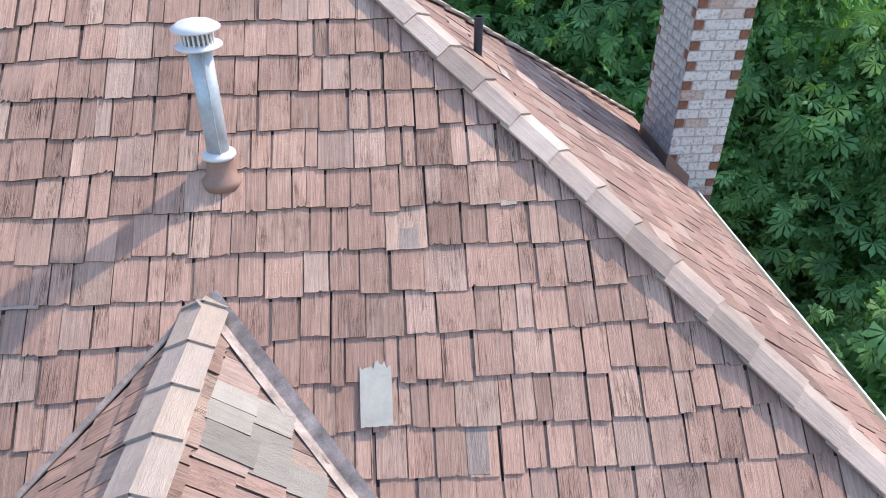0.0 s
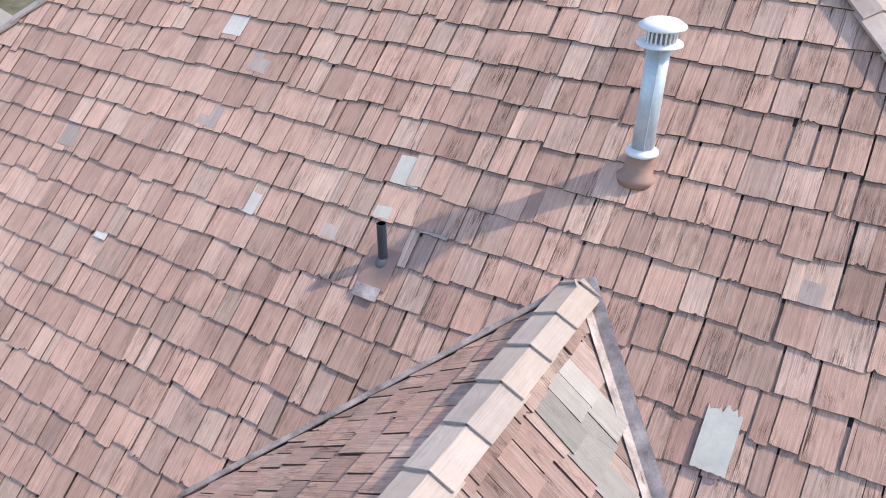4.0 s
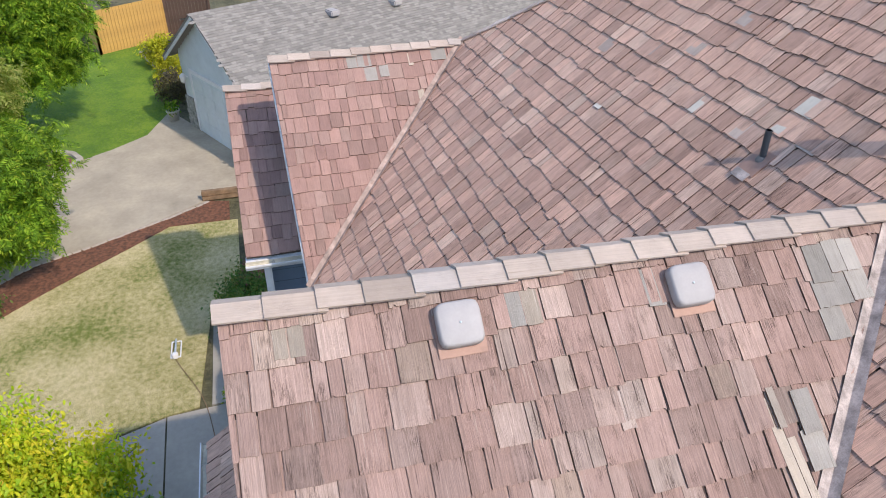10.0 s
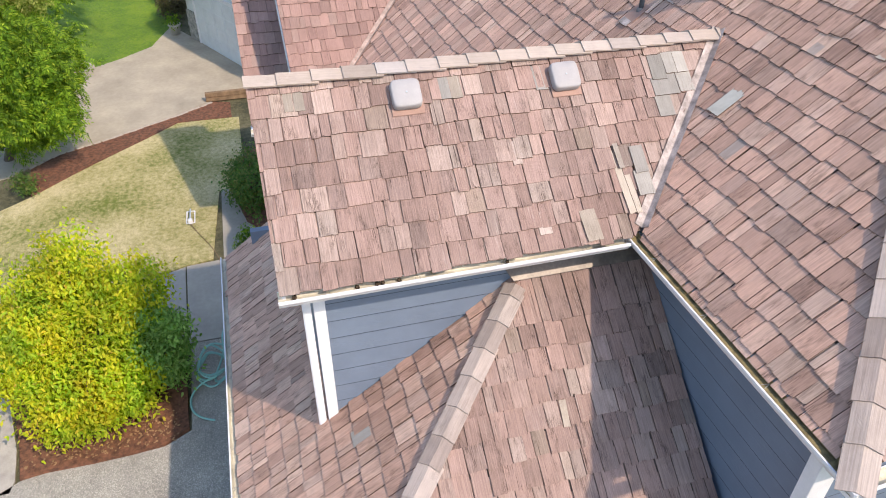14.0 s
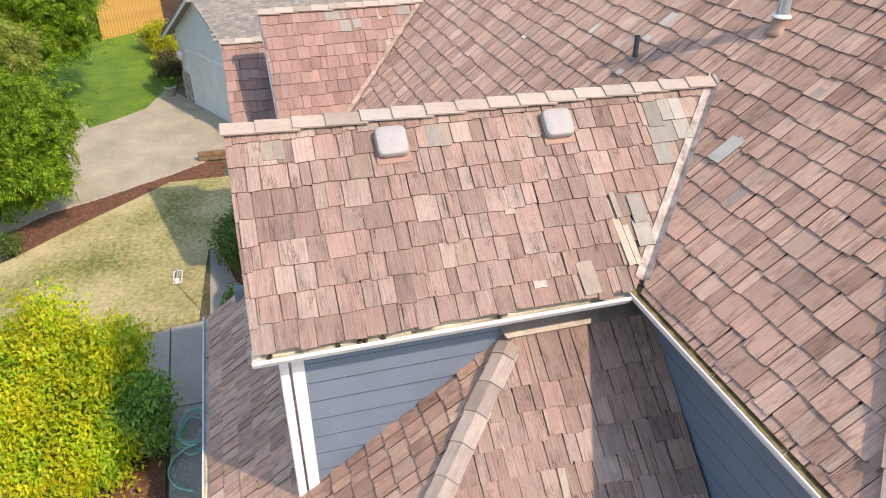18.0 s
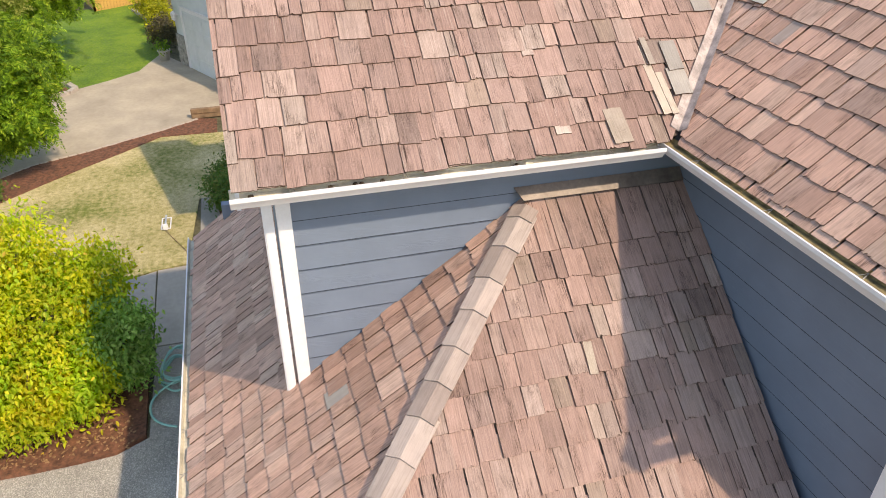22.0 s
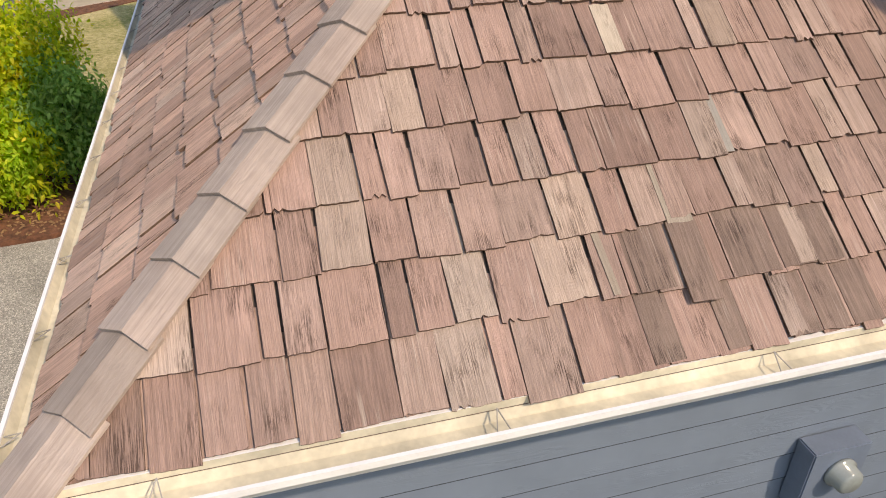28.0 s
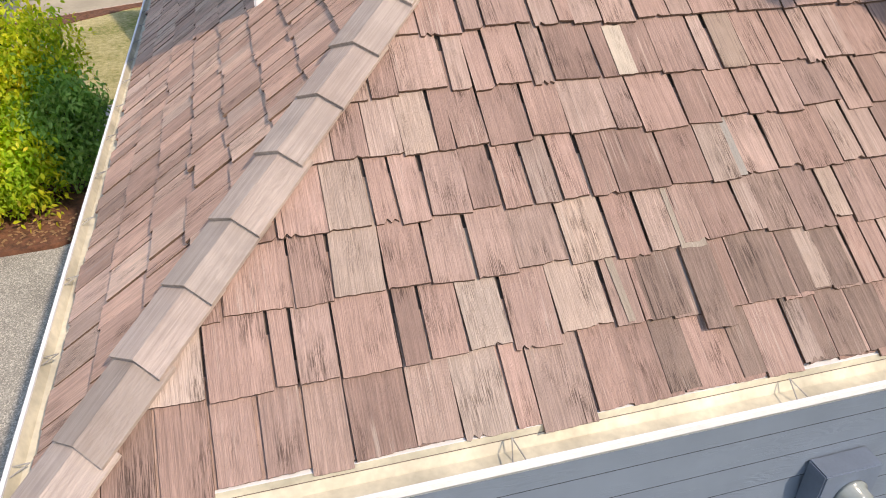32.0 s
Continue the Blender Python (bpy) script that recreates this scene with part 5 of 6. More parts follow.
def leaf_cloud(name, places, sizes, kind, mat, seed, parent=None, droop=0.5):
    """Many leaves as one mesh. places: n x 3 points."""
    rs = np.random.RandomState(seed)
    n = len(places)
    tv, tf = np.array(kind[0], float), kind[1]
    yaw, tilt, roll = rs.uniform(0, 2 * np.pi, n), rs.normal(-droop, 0.45, n), rs.normal(0, 0.5, n)
    cy, sy, ct, st, cr, sr = np.cos(yaw), np.sin(yaw), np.cos(tilt), np.sin(tilt), np.cos(roll), np.sin(roll)
    z0 = np.zeros(n)
    o1 = np.ones(n)
    RZ = np.stack([np.stack([cy, -sy, z0], -1), np.stack([sy, cy, z0], -1), np.stack([z0, z0, o1], -1)], 1)
    RX = np.stack([np.stack([o1, z0, z0], -1), np.stack([z0, ct, -st], -1), np.stack([z0, st, ct], -1)], 1)
    RY = np.stack([np.stack([cr, z0, sr], -1), np.stack([z0, o1, z0], -1), np.stack([-sr, z0, cr], -1)], 1)
    R = RZ @ RX @ RY
    V = (np.einsum("nij,vj->nvi", R, tv) * np.asarray(sizes)[:, None, None] + np.asarray(places)[:, None, :]).reshape(-1, 3)
    k = len(tv)
    F = [tuple(i + k * j for i in f) for j in range(n) for f in tf]
    me = bpy.data.meshes.new(name)
    me.from_pydata(V.tolist(), [], F)
    me.materials.append(mat)
    ob = new(name, me)
    ob.parent = parent
    return ob


bark = plain("grey_brown_bark", (0.12, 0.09, 0.065), 0.95, vary=0.4, scale=9.0, bumps=0.9)


def clumped(rs, centre, radii, clumps, per, spread, low=-1.0, shell=0.55):
    """Points in many small clumps inside an uneven ellipsoid. Returns points and clump centres."""
    pts, cen = [], []
    while len(cen) < clumps:
        p = rs.normal(0, 1, 3)
        p /= np.linalg.norm(p)
        p *= rs.uniform(shell, 1.0) ** 0.8 * rs.choice((0.92, 1.0, 1.0, 1.13)) * (0.86 + 0.2 * math.sin(3 * p[0] + 5 * p[1]) * math.cos(4 * p[2]))
        if p[2] < low:
            continue
        cen.append(np.array(centre) + p * radii)
    for c in cen:
        pts.append(c + rs.normal(0, 1, (per, 3)) * spread)
    return np.concatenate(pts), cen


def tree(name, label, base, centre, radii, clumps, per, spread, size, kind, mat, seed, trunk=0.14, low=-0.8, category="tree", shell=0.55, droop=0.5, limbs=16, lobes=()):
    """lobes: further rounded masses of the crown, as (centre, radii, clumps)."""
    rs = np.random.RandomState(seed)
    top = empty(name, label, category)
    pts, cen = clumped(rs, centre, np.array(radii), clumps, per, spread, low, shell)
    for c, r_, k in lobes:
        more, mid = clumped(rs, c, np.array(r_), k, per, spread, low, shell)
        pts, cen = np.concatenate([pts, more]), cen + mid
    pts[:, 2] = np.maximum(pts[:, 2], 0.06)
    bm = bmesh.new()
    b, c = Vector(base), Vector(centre)
    mid = b.lerp(c, 0.55) + Vector((rs.uniform(-0.1, 0.1), rs.uniform(-0.1, 0.1), 0))
    tube(bm, b - Vector((0, 0, 0.05)), mid, trunk, 10, trunk * 0.75)
    tube(bm, mid, c + Vector((0, 0, radii[2] * 0.4)), trunk * 0.75, 8, trunk * 0.25)
    part("trunk", bm, bark, top)
    for k in range(limbs):
        e = Vector(cen[k * len(cen) // limbs])
        s = mid.lerp(c, rs.uniform(0, 0.9))
        bm = bmesh.new()
        j = s.lerp(e, 0.5) + Vector((0, 0, 0.12))
        tube(bm, s, j, trunk * 0.32, 7, trunk * 0.2)
        tube(bm, j, e, trunk * 0.2, 6, trunk * 0.06)
        part("limb", bm, bark, top)
    ob = leaf_cloud("crown", pts, rs.uniform(0.7, 1.25, len(pts)) * size, kind, mat, seed + 1, top, droop)
    return top


yellow_leaf = leaf_mat("yellow_green_leaves", [(0.0, (0.36, 0.46, 0.03)), (0.3, (0.56, 0.60, 0.04)), (0.7, (0.68, 0.66, 0.05)), (0.96, (0.74, 0.66, 0.07)), (1.0, (0.68, 0.46, 0.10))], 0.5, 0.5, 0.8)
shade_leaf = leaf_mat("shaded_green_leaves", [(0.0, (0.16, 0.30, 0.07)), (0.5, (0.26, 0.44, 0.11)), (1.0, (0.40, 0.55, 0.17))], 0.6, 0.5)
mid_leaf = leaf_mat("fresh_green_leaves", [(0.0, (0.05, 0.12, 0.012)), (0.4, (0.13, 0.25, 0.02)), (0.8, (0.24, 0.36, 0.03)), (1.0, (0.40, 0.45, 0.06))])
tree_leaf = leaf_mat("dense_green_leaves", [(0.0, (0.05, 0.11, 0.008)), (0.4, (0.13, 0.25, 0.015)), (0.85, (0.24, 0.38, 0.025)), (1.0, (0.42, 0.50, 0.05))], 0.6, 0.35)
pale_leaf = leaf_mat("pale_green_leaves", [(0.0, (0.16, 0.22, 0.03)), (0.5, (0.28, 0.34, 0.06)), (1.0, (0.48, 0.46, 0.14))])
deep_leaf = leaf_mat("deep_green_leaves", [(0.0, (0.14, 0.29, 0.11)), (0.5, (0.21, 0.42, 0.17)), (0.9, (0.30, 0.54, 0.22)), (1.0, (0.42, 0.64, 0.22))])
dark_leaf = leaf_mat("dark_bush_leaves", [(0.0, (0.08, 0.17, 0.04)), (0.6, (0.14, 0.25, 0.055)), (1.0, (0.26, 0.26, 0.08))])
lime_leaf = leaf_mat("lime_bush_leaves", [(0.0, (0.26, 0.30, 0.02)), (1.0, (0.62, 0.56, 0.04))])
plum_leaf = leaf_mat("plum_bush_leaves", [(0.0, (0.07, 0.07, 0.05)), (0.6, (0.13, 0.10, 0.07)), (1.0, (0.18, 0.17, 0.07))])

tree("yellow_bush", "large uneven yellow-green broadleaf bush in a mulch bed", (-4.6, -5.3, 0.05), (-4.6, -5.35, 1.1), (1.5, 1.45, 1.25), 620, 28, 0.13, 0.078, OVAL, yellow_leaf, 41, 0.07, -0.75, "bush", 0.6, 0.6, 16,
     (((-5.4, -5.2, 1.95), (0.75, 0.65, 0.75), 120), ((-4.95, -4.3, 1.6), (0.65, 0.5, 0.8), 110), ((-3.65, -5.2, 0.75), (0.7, 1.0, 0.55), 130), ((-4.5, -6.15, 0.85), (1.0, 0.7, 0.75), 170), ((-5.2, -6.0, 1.6), (0.7, 0.7, 0.6), 90), ((-4.0, -5.6, 1.75), (0.5, 0.55, 0.5), 70), ((-3.75, -4.55, 0.6), (0.55, 0.5, 0.5), 80), ((-3.45, -5.35, 0.5), (0.5, 0.85, 0.4), 110)))
# Right lobe of the yellow bush; house shade is put into its greener leaves.
tree("shaded_lobe", "deep green right lobe of the yellow bush, house shade in its leaf colour", (-4.3, -3.95, 0.05), (-4.3, -3.98, 0.85), (0.72, 0.5, 0.85), 230, 26, 0.1, 0.075, OVAL, shade_leaf, 52, 0.05, -0.8, "bush", 0.5, 0.6, 9)
tree("street_tree", "bushy green tree by the driveway", (-13.6, -8.4, 0), (-13.2, -7.35, 2.4), (2.1, 1.6, 2.0), 560, 12, 0.13, 0.33, SPRIG, tree_leaf, 42, 0.13, -0.9)
tree("pale_tree", "pale green tree beside the lawn", (-14.9, -8.7, 0), (-14.7, -7.9, 3.9), (1.6, 1.45, 1.2), 260, 12, 0.13, 0.32, SPRIG, pale_leaf, 43, 0.12, -0.9)
tree("lawn_tree", "dark green tree standing on the neighbouring lawn", (-22.5, -9.2, 0), (-21.8, -8.4, 3.6), (2.6, 2.6, 2.4), 520, 14, 0.2, 0.42, SPRIG, tree_leaf, 44, 0.18, -0.9)
tree("house_bush", "dark green bush against the shaded house wall", (-9.9, -2.15, 0), (-9.9, -2.15, 0.5), (1.25, 0.72, 0.72), 210, 30, 0.1, 0.07, OVAL, dark_leaf, 45, 0.04, -0.5, "bush", 0.5, 0.4, 8)
tree("green_bush", "small bright green bush by the path", (-7.75, -2.4, 0), (-7.75, -2.4, 0.3), (0.42, 0.4, 0.4), 50, 26, 0.06, 0.06, OVAL, mid_leaf, 46, 0.03, -0.5, "bush", 0.4, 0.4, 5)
tree("lime_bush", "round lime-yellow bush by the house corner", (-25.75, -4.55, 0), (-25.75, -4.55, 0.6), (0.62, 0.6, 0.62), 90, 40, 0.09, 0.09, OVAL, lime_leaf, 47, 0.05, -0.6, "bush", 0.5, 0.4, 6)
tree("lime_bush_pair", "yellow-green bush with darker base by the fence", (-28.0, -5.0, 0), (-28.0, -5.0, 0.65), (0.8, 0.75, 0.7), 90, 40, 0.10, 0.10, OVAL, lime_leaf, 48, 0.05, -0.6, "bush", 0.5, 0.4, 6)
tree("purple_bush", "dark purple-brown bush beside the stone pier", (-23.6, -4.3, 0), (-23.6, -4.3, 0.55), (0.7, 0.6, 0.6), 80, 40, 0.10, 0.08, OVAL, plum_leaf, 49, 0.05, -0.6, "bush", 0.5, 0.4, 6)
tree("shrub_stump", "small dry shrub at the end of the mulch strip", (-11.6, -7.6, 0), (-11.6, -7.6, 0.3), (0.35, 0.3, 0.25), 30, 24, 0.07, 0.07, OVAL, dark_leaf, 50, 0.03, -0.6, "bush", 0.4, 0.4, 5)
for k, (bx, by, cz, rx, ry, rz, cl) in enumerate(((5.4, 12.6, 4.2, 3.0, 2.6, 3.9, 620), (9.0, 10.6, 3.4, 3.2, 2.8, 3.5, 680), (1.6, 14.4, 4.4, 2.6, 2.2, 3.6, 420), (7.6, 6.4, 2.0, 2.2, 2.0, 2.3, 460), (12.5, 15.0, 5.0, 4.0, 3.5, 4.5, 420))):
    tree("maple_tree", "dense deep-green tree with lobed pointed leaves behind the house", (bx, by, 0), (bx, by, cz), (rx, ry, rz), cl, 22, 0.27, 0.27, LOBED, deep_leaf, 60 + k, 0.2, -0.9, "tree", 0.6, 0.6, 18)

# ---- neighbouring house ----
nb_d = Vector((math.cos(radians(27)), math.sin(radians(27)), 0))
nb_n = Vector((nb_d.y, -nb_d.x, 0))
nb_o = Vector((-20.9, -3.4, 0))


def nb(s, out, z):
    return nb_o + nb_d * s + nb_n * out + Vector((0, 0, z))


house = empty("neighbour_house", "pale grey neighbouring house with grey shingle roof", "house")
stone_mat = plain("grey_stacked_stone", (0.44, 0.42, 0.39), 0.9, vary=0.4, scale=8.0, bumps=0.5)
AP = (1.65, 4.15)               # apex along the wall and its height
NP = 0.68
bm = bmesh.new()
prism(bm, [nb(-0.65, 0, 0), nb(4.5, 0, 0), nb(4.5, 0, AP[1] - NP * (4.5 - AP[0]) - 0.1), nb(AP[0], 0, AP[1] - 0.1), nb(-0.65, 0, AP[1] - NP * (AP[0] + 0.65) - 0.1)], -nb_n * 0.2)
part("wall", bm, pale_siding, house)
k = 0
z = 2.0
while z < AP[1] - 0.3:
    half = (AP[1] - 0.15 - z) / NP
    a, b = max(-0.65, AP[0] - half), min(4.5, AP[0] + half)
    bm = bmesh.new()
    prism(bm, [nb(a, 0.0, z), nb(a, 0.02, z), nb(a, 0.005, z + 0.16), nb(a, 0.0, z + 0.16)], nb_d * (b - a))
    part("siding_board", bm, pale_siding, house)
    z += 0.15
bm = bmesh.new()
prism(bm, [nb(-0.65, 0, 0), nb(-0.65, -9, 0), nb(-0.65, -9, 2.3), nb(-0.65, 0, 2.3)], nb_d * 0.15)
part("wall", bm, pale_siding, house)
bm = bmesh.new()
prism(bm, [nb(0.12, 0.02, 0.0), nb(4.2, 0.02, 0.0), nb(4.2, 0.02, 1.95), nb(0.12, 0.02, 1.95)], nb_n * 0.02)
door = part("garage_door", bm, pale_siding, house, "pale panelled garage door")
for i in range(4):
    for j in range(6):
        bm = bmesh.new()
        prism(bm, [nb(0.2 + j * 0.68, 0.04, 0.06 + i * 0.48), nb(0.82 + j * 0.68, 0.04, 0.06 + i * 0.48), nb(0.82 + j * 0.68, 0.04, 0.46 + i * 0.48), nb(0.2 + j * 0.68, 0.04, 0.46 + i * 0.48)], nb_n * 0.014)
        part("door_panel", bm, pale_siding, door)
for a, b, z0, z1, w in ((0.0, 0.12, 0.0, 2.07, 0.06), (4.2, 4.35, 0.0, 2.07, 0.06), (0.12, 4.2, 1.95, 2.07, 0.06)):
    bm = bmesh.new()
    prism(bm, [nb(a, 0.0, z0), nb(b, 0.0, z0), nb(b, 0.0, z1), nb(a, 0.0, z1)], nb_n * w)
    part("door_trim", bm, white_paint, house, "white door trim")
r = random.Random(9)
for i in range(7):
    s = -0.66
    while s < -0.05:
        w = r.uniform(0.14, 0.3)
        bm = bmesh.new()
        prism(bm, [nb(s, 0.0, i * 0.15), nb(min(s + w, 0.0) - 0.012, 0.0, i * 0.15), nb(min(s + w, 0.0) - 0.012, 0.0, i * 0.15 + 0.138), nb(s, 0.0, i * 0.15 + 0.138)], nb_n * r.uniform(0.05, 0.09))
        part("stone", bm, stone_mat, house)
        s += w
bm = bmesh.new()
for sgn, lim in ((-1, AP[0] + 1.05), (1, 5.0)):
    prism(bm, [nb(AP[0], 0.36, AP[1]), nb(AP[0] + sgn * lim, 0.36, AP[1] - NP * lim), nb(AP[0] + sgn * lim, 0.36, AP[1] - NP * lim - 0.16), nb(AP[0], 0.36, AP[1] - 0.16)], -nb_n * 0.04)
part("barge_board", bm, white_paint, house, "white barge boards")
shingle_mat, sn, sl_, sb = material("grey_asphalt_shingle", 0.95)
sg = sn.new("ShaderNodeNewGeometry")
scol = ramp(sn, sl_, sg.outputs["Random Per Island"], [(0.0, (0.20, 0.184, 0.172)), (0.5, (0.25, 0.231, 0.214)), (1.0, (0.31, 0.287, 0.264))])
sl_.new(mix(sn, sl_, "MULTIPLY", 0.7, scol, ramp(sn, sl_, noise_node(sn, sl_, sg.outputs["Position"], 40.0, 3.0), [(0.3, 0.7), (0.7, 1.1)])), sb.inputs["Base Color"])
SN = math.sqrt(1 + NP * NP)


def shingle_field(name, sgn, length, back):
    """Tabs of asphalt shingle over one slope of the neighbour's roof, as one mesh."""
    r = random.Random(77)
    V, F = [], []
    sd = (nb_d * sgn + Vector((0, 0, -NP))).normalized()
    up = (Vector((0, 0, 1)) + nb_d * sgn * NP).normalized()
    base = nb(AP[0], 0.38, AP[1])
    rows = int(length * SN / 0.095)
    for i in range(rows):
        s = -r.uniform(0, 0.3)
        while s < back:
            w = r.choice((0.12, 0.15, 0.19, 0.24))
            lift = r.choice((0.0, 0.006))
            a, b = max(s, 0), min(s + w - 0.008, back)
            o = len(V)
            for d0, h in ((0.095 * i, 0.006), (0.095 * i + 0.1, 0.014 + lift)):
                for q in (a, b):
                    V.append(base - nb_n * q + sd * d0 + up * h)
            for q in (a, b):
                V.append(base - nb_n * q + sd * (0.095 * i + 0.1) + up * 0.0)
            F += [(o, o + 1, o + 3, o + 2), (o + 2, o + 3, o + 5, o + 4)]
            s += w
    me = bpy.data.meshes.new(name)
    me.from_pydata(V, [], F)
    me.materials.append(shingle_mat)
    ob = new(name, me)
    ob.parent = house
    return tagged(ob, "", kind="stuff")


for sgn, ln in ((1, 5.0), (-1, AP[0] + 1.05)):
    bm = bmesh.new()
    prism(bm, [nb(AP[0], 0.38, AP[1]), nb(AP[0] + sgn * ln, 0.38, AP[1] - NP * ln), nb(AP[0] + sgn * ln, -16, AP[1] - NP * ln), nb(AP[0], -16, AP[1])], (0, 0, -0.06))
    part("roof", bm, shingle_mat, house)
    shingle_field("shingle", sgn, ln, 15.5)
for q, s in ((4.2, 0.9), (6.6, 1.0)):
    bm = bmesh.new()
    m = Matrix((-nb_n, nb_d, Vector((0, 0, 1)))).transposed().to_4x4()
    m.translation = nb(AP[0] + s, 0.38 - q, AP[1] - NP * s)
    box(bm, (-0.16, -0.2, 0.0), (0.16, 0.2, 0.17), 0.03)
    bmesh.ops.transform(bm, matrix=m, verts=bm.verts)
    part("roof_vent", bm, vent_plastic, house, "pale square roof vent")
# upper storey behind
bm = bmesh.new()
prism(bm, [nb(-1.2, -5.0, 0), nb(1.0, -5.0, 0), nb(1.0, -12, 0), nb(-1.2, -12, 0)], (0, 0, 6.0))
part("upper_wall", bm, pale_siding, house)
lamp2 = empty("wall_lantern", "small white wall lantern by the garage door", "lantern", at=(0, 0, 0))
bm = bmesh.new()
lathe(bm, nb(-0.3, 0.16, 1.55), [(0.02, 0), (0.08, 0.05), (0.1, 0.22), (0.11, 0.24), (0.03, 0.32)], 8)
part("body", bm, white_paint, lamp2)
bm = bmesh.new()
tube(bm, nb(-0.3, 0.0, 1.72), nb(-0.3, 0.1, 1.75), 0.02, 8)
part("bracket", bm, white_paint, lamp2)
pot = empty("flower_pot", "pale round flower pot with a small plant", "flower pot")
px_, py_ = -22.0, -4.3
bm = bmesh.new()
lathe(bm, (px_, py_, 0), [(0.16, 0), (0.2, 0.3), (0.23, 0.32), (0.23, 0.36), (0.19, 0.36), (0.18, 0.3)], 20)
part("pot", bm, plain("pale_glazed_pot", (0.5, 0.47, 0.42), 0.6), pot)
rs0 = np.random.RandomState(3)
tagged(leaf_cloud("plant", rs0.normal(0, 0.12, (160, 3)) + (px_, py_, 0.5), np.full(160, 0.1), OVAL, mid_leaf, 5, pot), "", kind="stuff")

# fence
fence_new = plain("new_cedar_fence", (0.62, 0.36, 0.10), 0.8, vary=0.2, scale=2.0)
fence_old = plain("dark_brown_fence", (0.14, 0.085, 0.065), 0.9, vary=0.3, scale=2.0)
for name, label, a, b, mat in (("fence", "new orange cedar board fence", (-30.2, -7.6), (-32.0, -5.0), fence_new), ("fence", "old dark brown board fence", (-32.0, -4.9), (-31.4, -3.0), fence_old), ("fence", "new orange cedar board fence behind", (-30.2, -7.6), (-34.5, -9.0), fence_new)):
    top = empty(name, label, "fence", group="garden fences")
    a, b = Vector((*a, 0)), Vector((*b, 0))
    d = b - a
    n = int(d.length / 0.15)
    me_f = None
    for i in range(n):
        if me_f is None:
            bm = bmesh.new()
            box(bm, (0, -0.01, 0), (0.142, 0.01, 1.8), 0.004)
            me_f = bpy.data.meshes.new("board")
            bm.to_mesh(me_f)
            bm.free()
            me_f.materials.append(mat)
        ob = new("board", me_f)
        ob.parent = top
        ob.matrix_basis = Matrix.Translation(a + d * (i / n)) @ Matrix.Rotation(math.atan2(d.y, d.x), 4, "Z")
    for e in (a, b):
        bm = bmesh.new()
        box(bm, (e.x - 0.05, e.y - 0.05, 0), (e.x + 0.05, e.y + 0.05, 1.9), 0.005)
        part("post", bm, mat, top)

# ---- porch of the wing ----
porch = empty("porch_post", "white square porch post on a stone pier", "porch post")
bm = bmesh.new()
box(bm, (-7.8, -1.71, 0.66), (-7.68, -1.59, 3.0), 0.006)
part("post", bm, white_paint, porch)
bm = bmesh.new()
box(bm, (-7.82, -1.98, 2.9), (-7.66, -0.9, 3.02), 0.006)
part("beam", bm, white_paint, porch)
r = random.Random(19)
for i in range(4):
    for j in range(2):
        bm = bmesh.new()
        w = r.uniform(0.18, 0.3)
        box(bm, (-7.98 + j * w, -1.84, i * 0.165), (-7.98 + w + j * (0.48 - w) - 0.01, -1.46, i * 0.165 + 0.155), 0.012)
        part("stone", bm, stone_mat, porch)

# ---- sprinkler and hose ----
spr = empty("lawn_sprinkler", "white oscillating lawn sprinkler on the dry grass", "sprinkler")
for dx in (-0.09, 0.09):
    bm = bmesh.new()
    tube(bm, (-9.75, -3.72 + dx, 0.03), (-9.25, -3.72 + dx, 0.03), 0.014, 8)
    part("runner", bm, white_paint, spr)
for x in (-9.75, -9.25):
    bm = bmesh.new()
    tube(bm, (x, -3.81, 0.03), (x, -3.63, 0.03), 0.014, 8)
    part("crossbar", bm, white_paint, spr)
bm = bmesh.new()
tube(bm, (-9.74, -3.72, 0.1), (-9.28, -3.72, 0.1), 0.02, 10)
part("spray_tube", bm, metal_grey, spr)
bm = bmesh.new()
box(bm, (-9.3, -3.77, 0.02), (-9.2, -3.67, 0.14), 0.015)
part("gear_box", bm, white_paint, spr)

hose_mat = plain("green_garden_hose", (0.26, 0.52, 0.46), 0.5, vary=0.12)


def hose(name, label, pts, radius, mat):
    cu = bpy.data.curves.new(name, "CURVE")
    cu.dimensions, cu.bevel_depth, cu.bevel_resolution = "3D", radius, 3
    sp = cu.splines.new("NURBS")
    sp.points.add(len(pts) - 1)
    for p, co in zip(sp.points, pts):
        p.co = (*co, 1)
    sp.use_endpoint_u, sp.order_u = True, 4
    me = bpy.data.meshes.new_from_object(new(name + "_curve", cu))
    bpy.data.objects.remove(bpy.data.objects[name + "_curve"])
    me.materials.append(mat)
    return tagged(new(name, me), label, "hose")


r = random.Random(4)
coil = [(-4.4 + (0.42 + 0.1 * math.sin(k * 0.7)) * math.cos(k * 0.55) + r.uniform(-0.06, 0.06), -3.32 + (0.30 + 0.08 * math.cos(k * 0.5)) * math.sin(k * 0.55) + r.uniform(-0.05, 0.05), 0.03 + 0.004 * k) for k in range(48)]
hose("garden_hose", "coiled pale green garden hose on the walkway", [(-5.6, -3.0, 0.02), (-5.2, -3.2, 0.02), (-4.9, -3.0, 0.02)] + coil + [(-4.0, -3.6, 0.05), (-3.6, -3.75, 0.06), (-3.25, -3.6, 0.03), (-3.15, -3.3, 0.02)], 0.018, hose_mat)
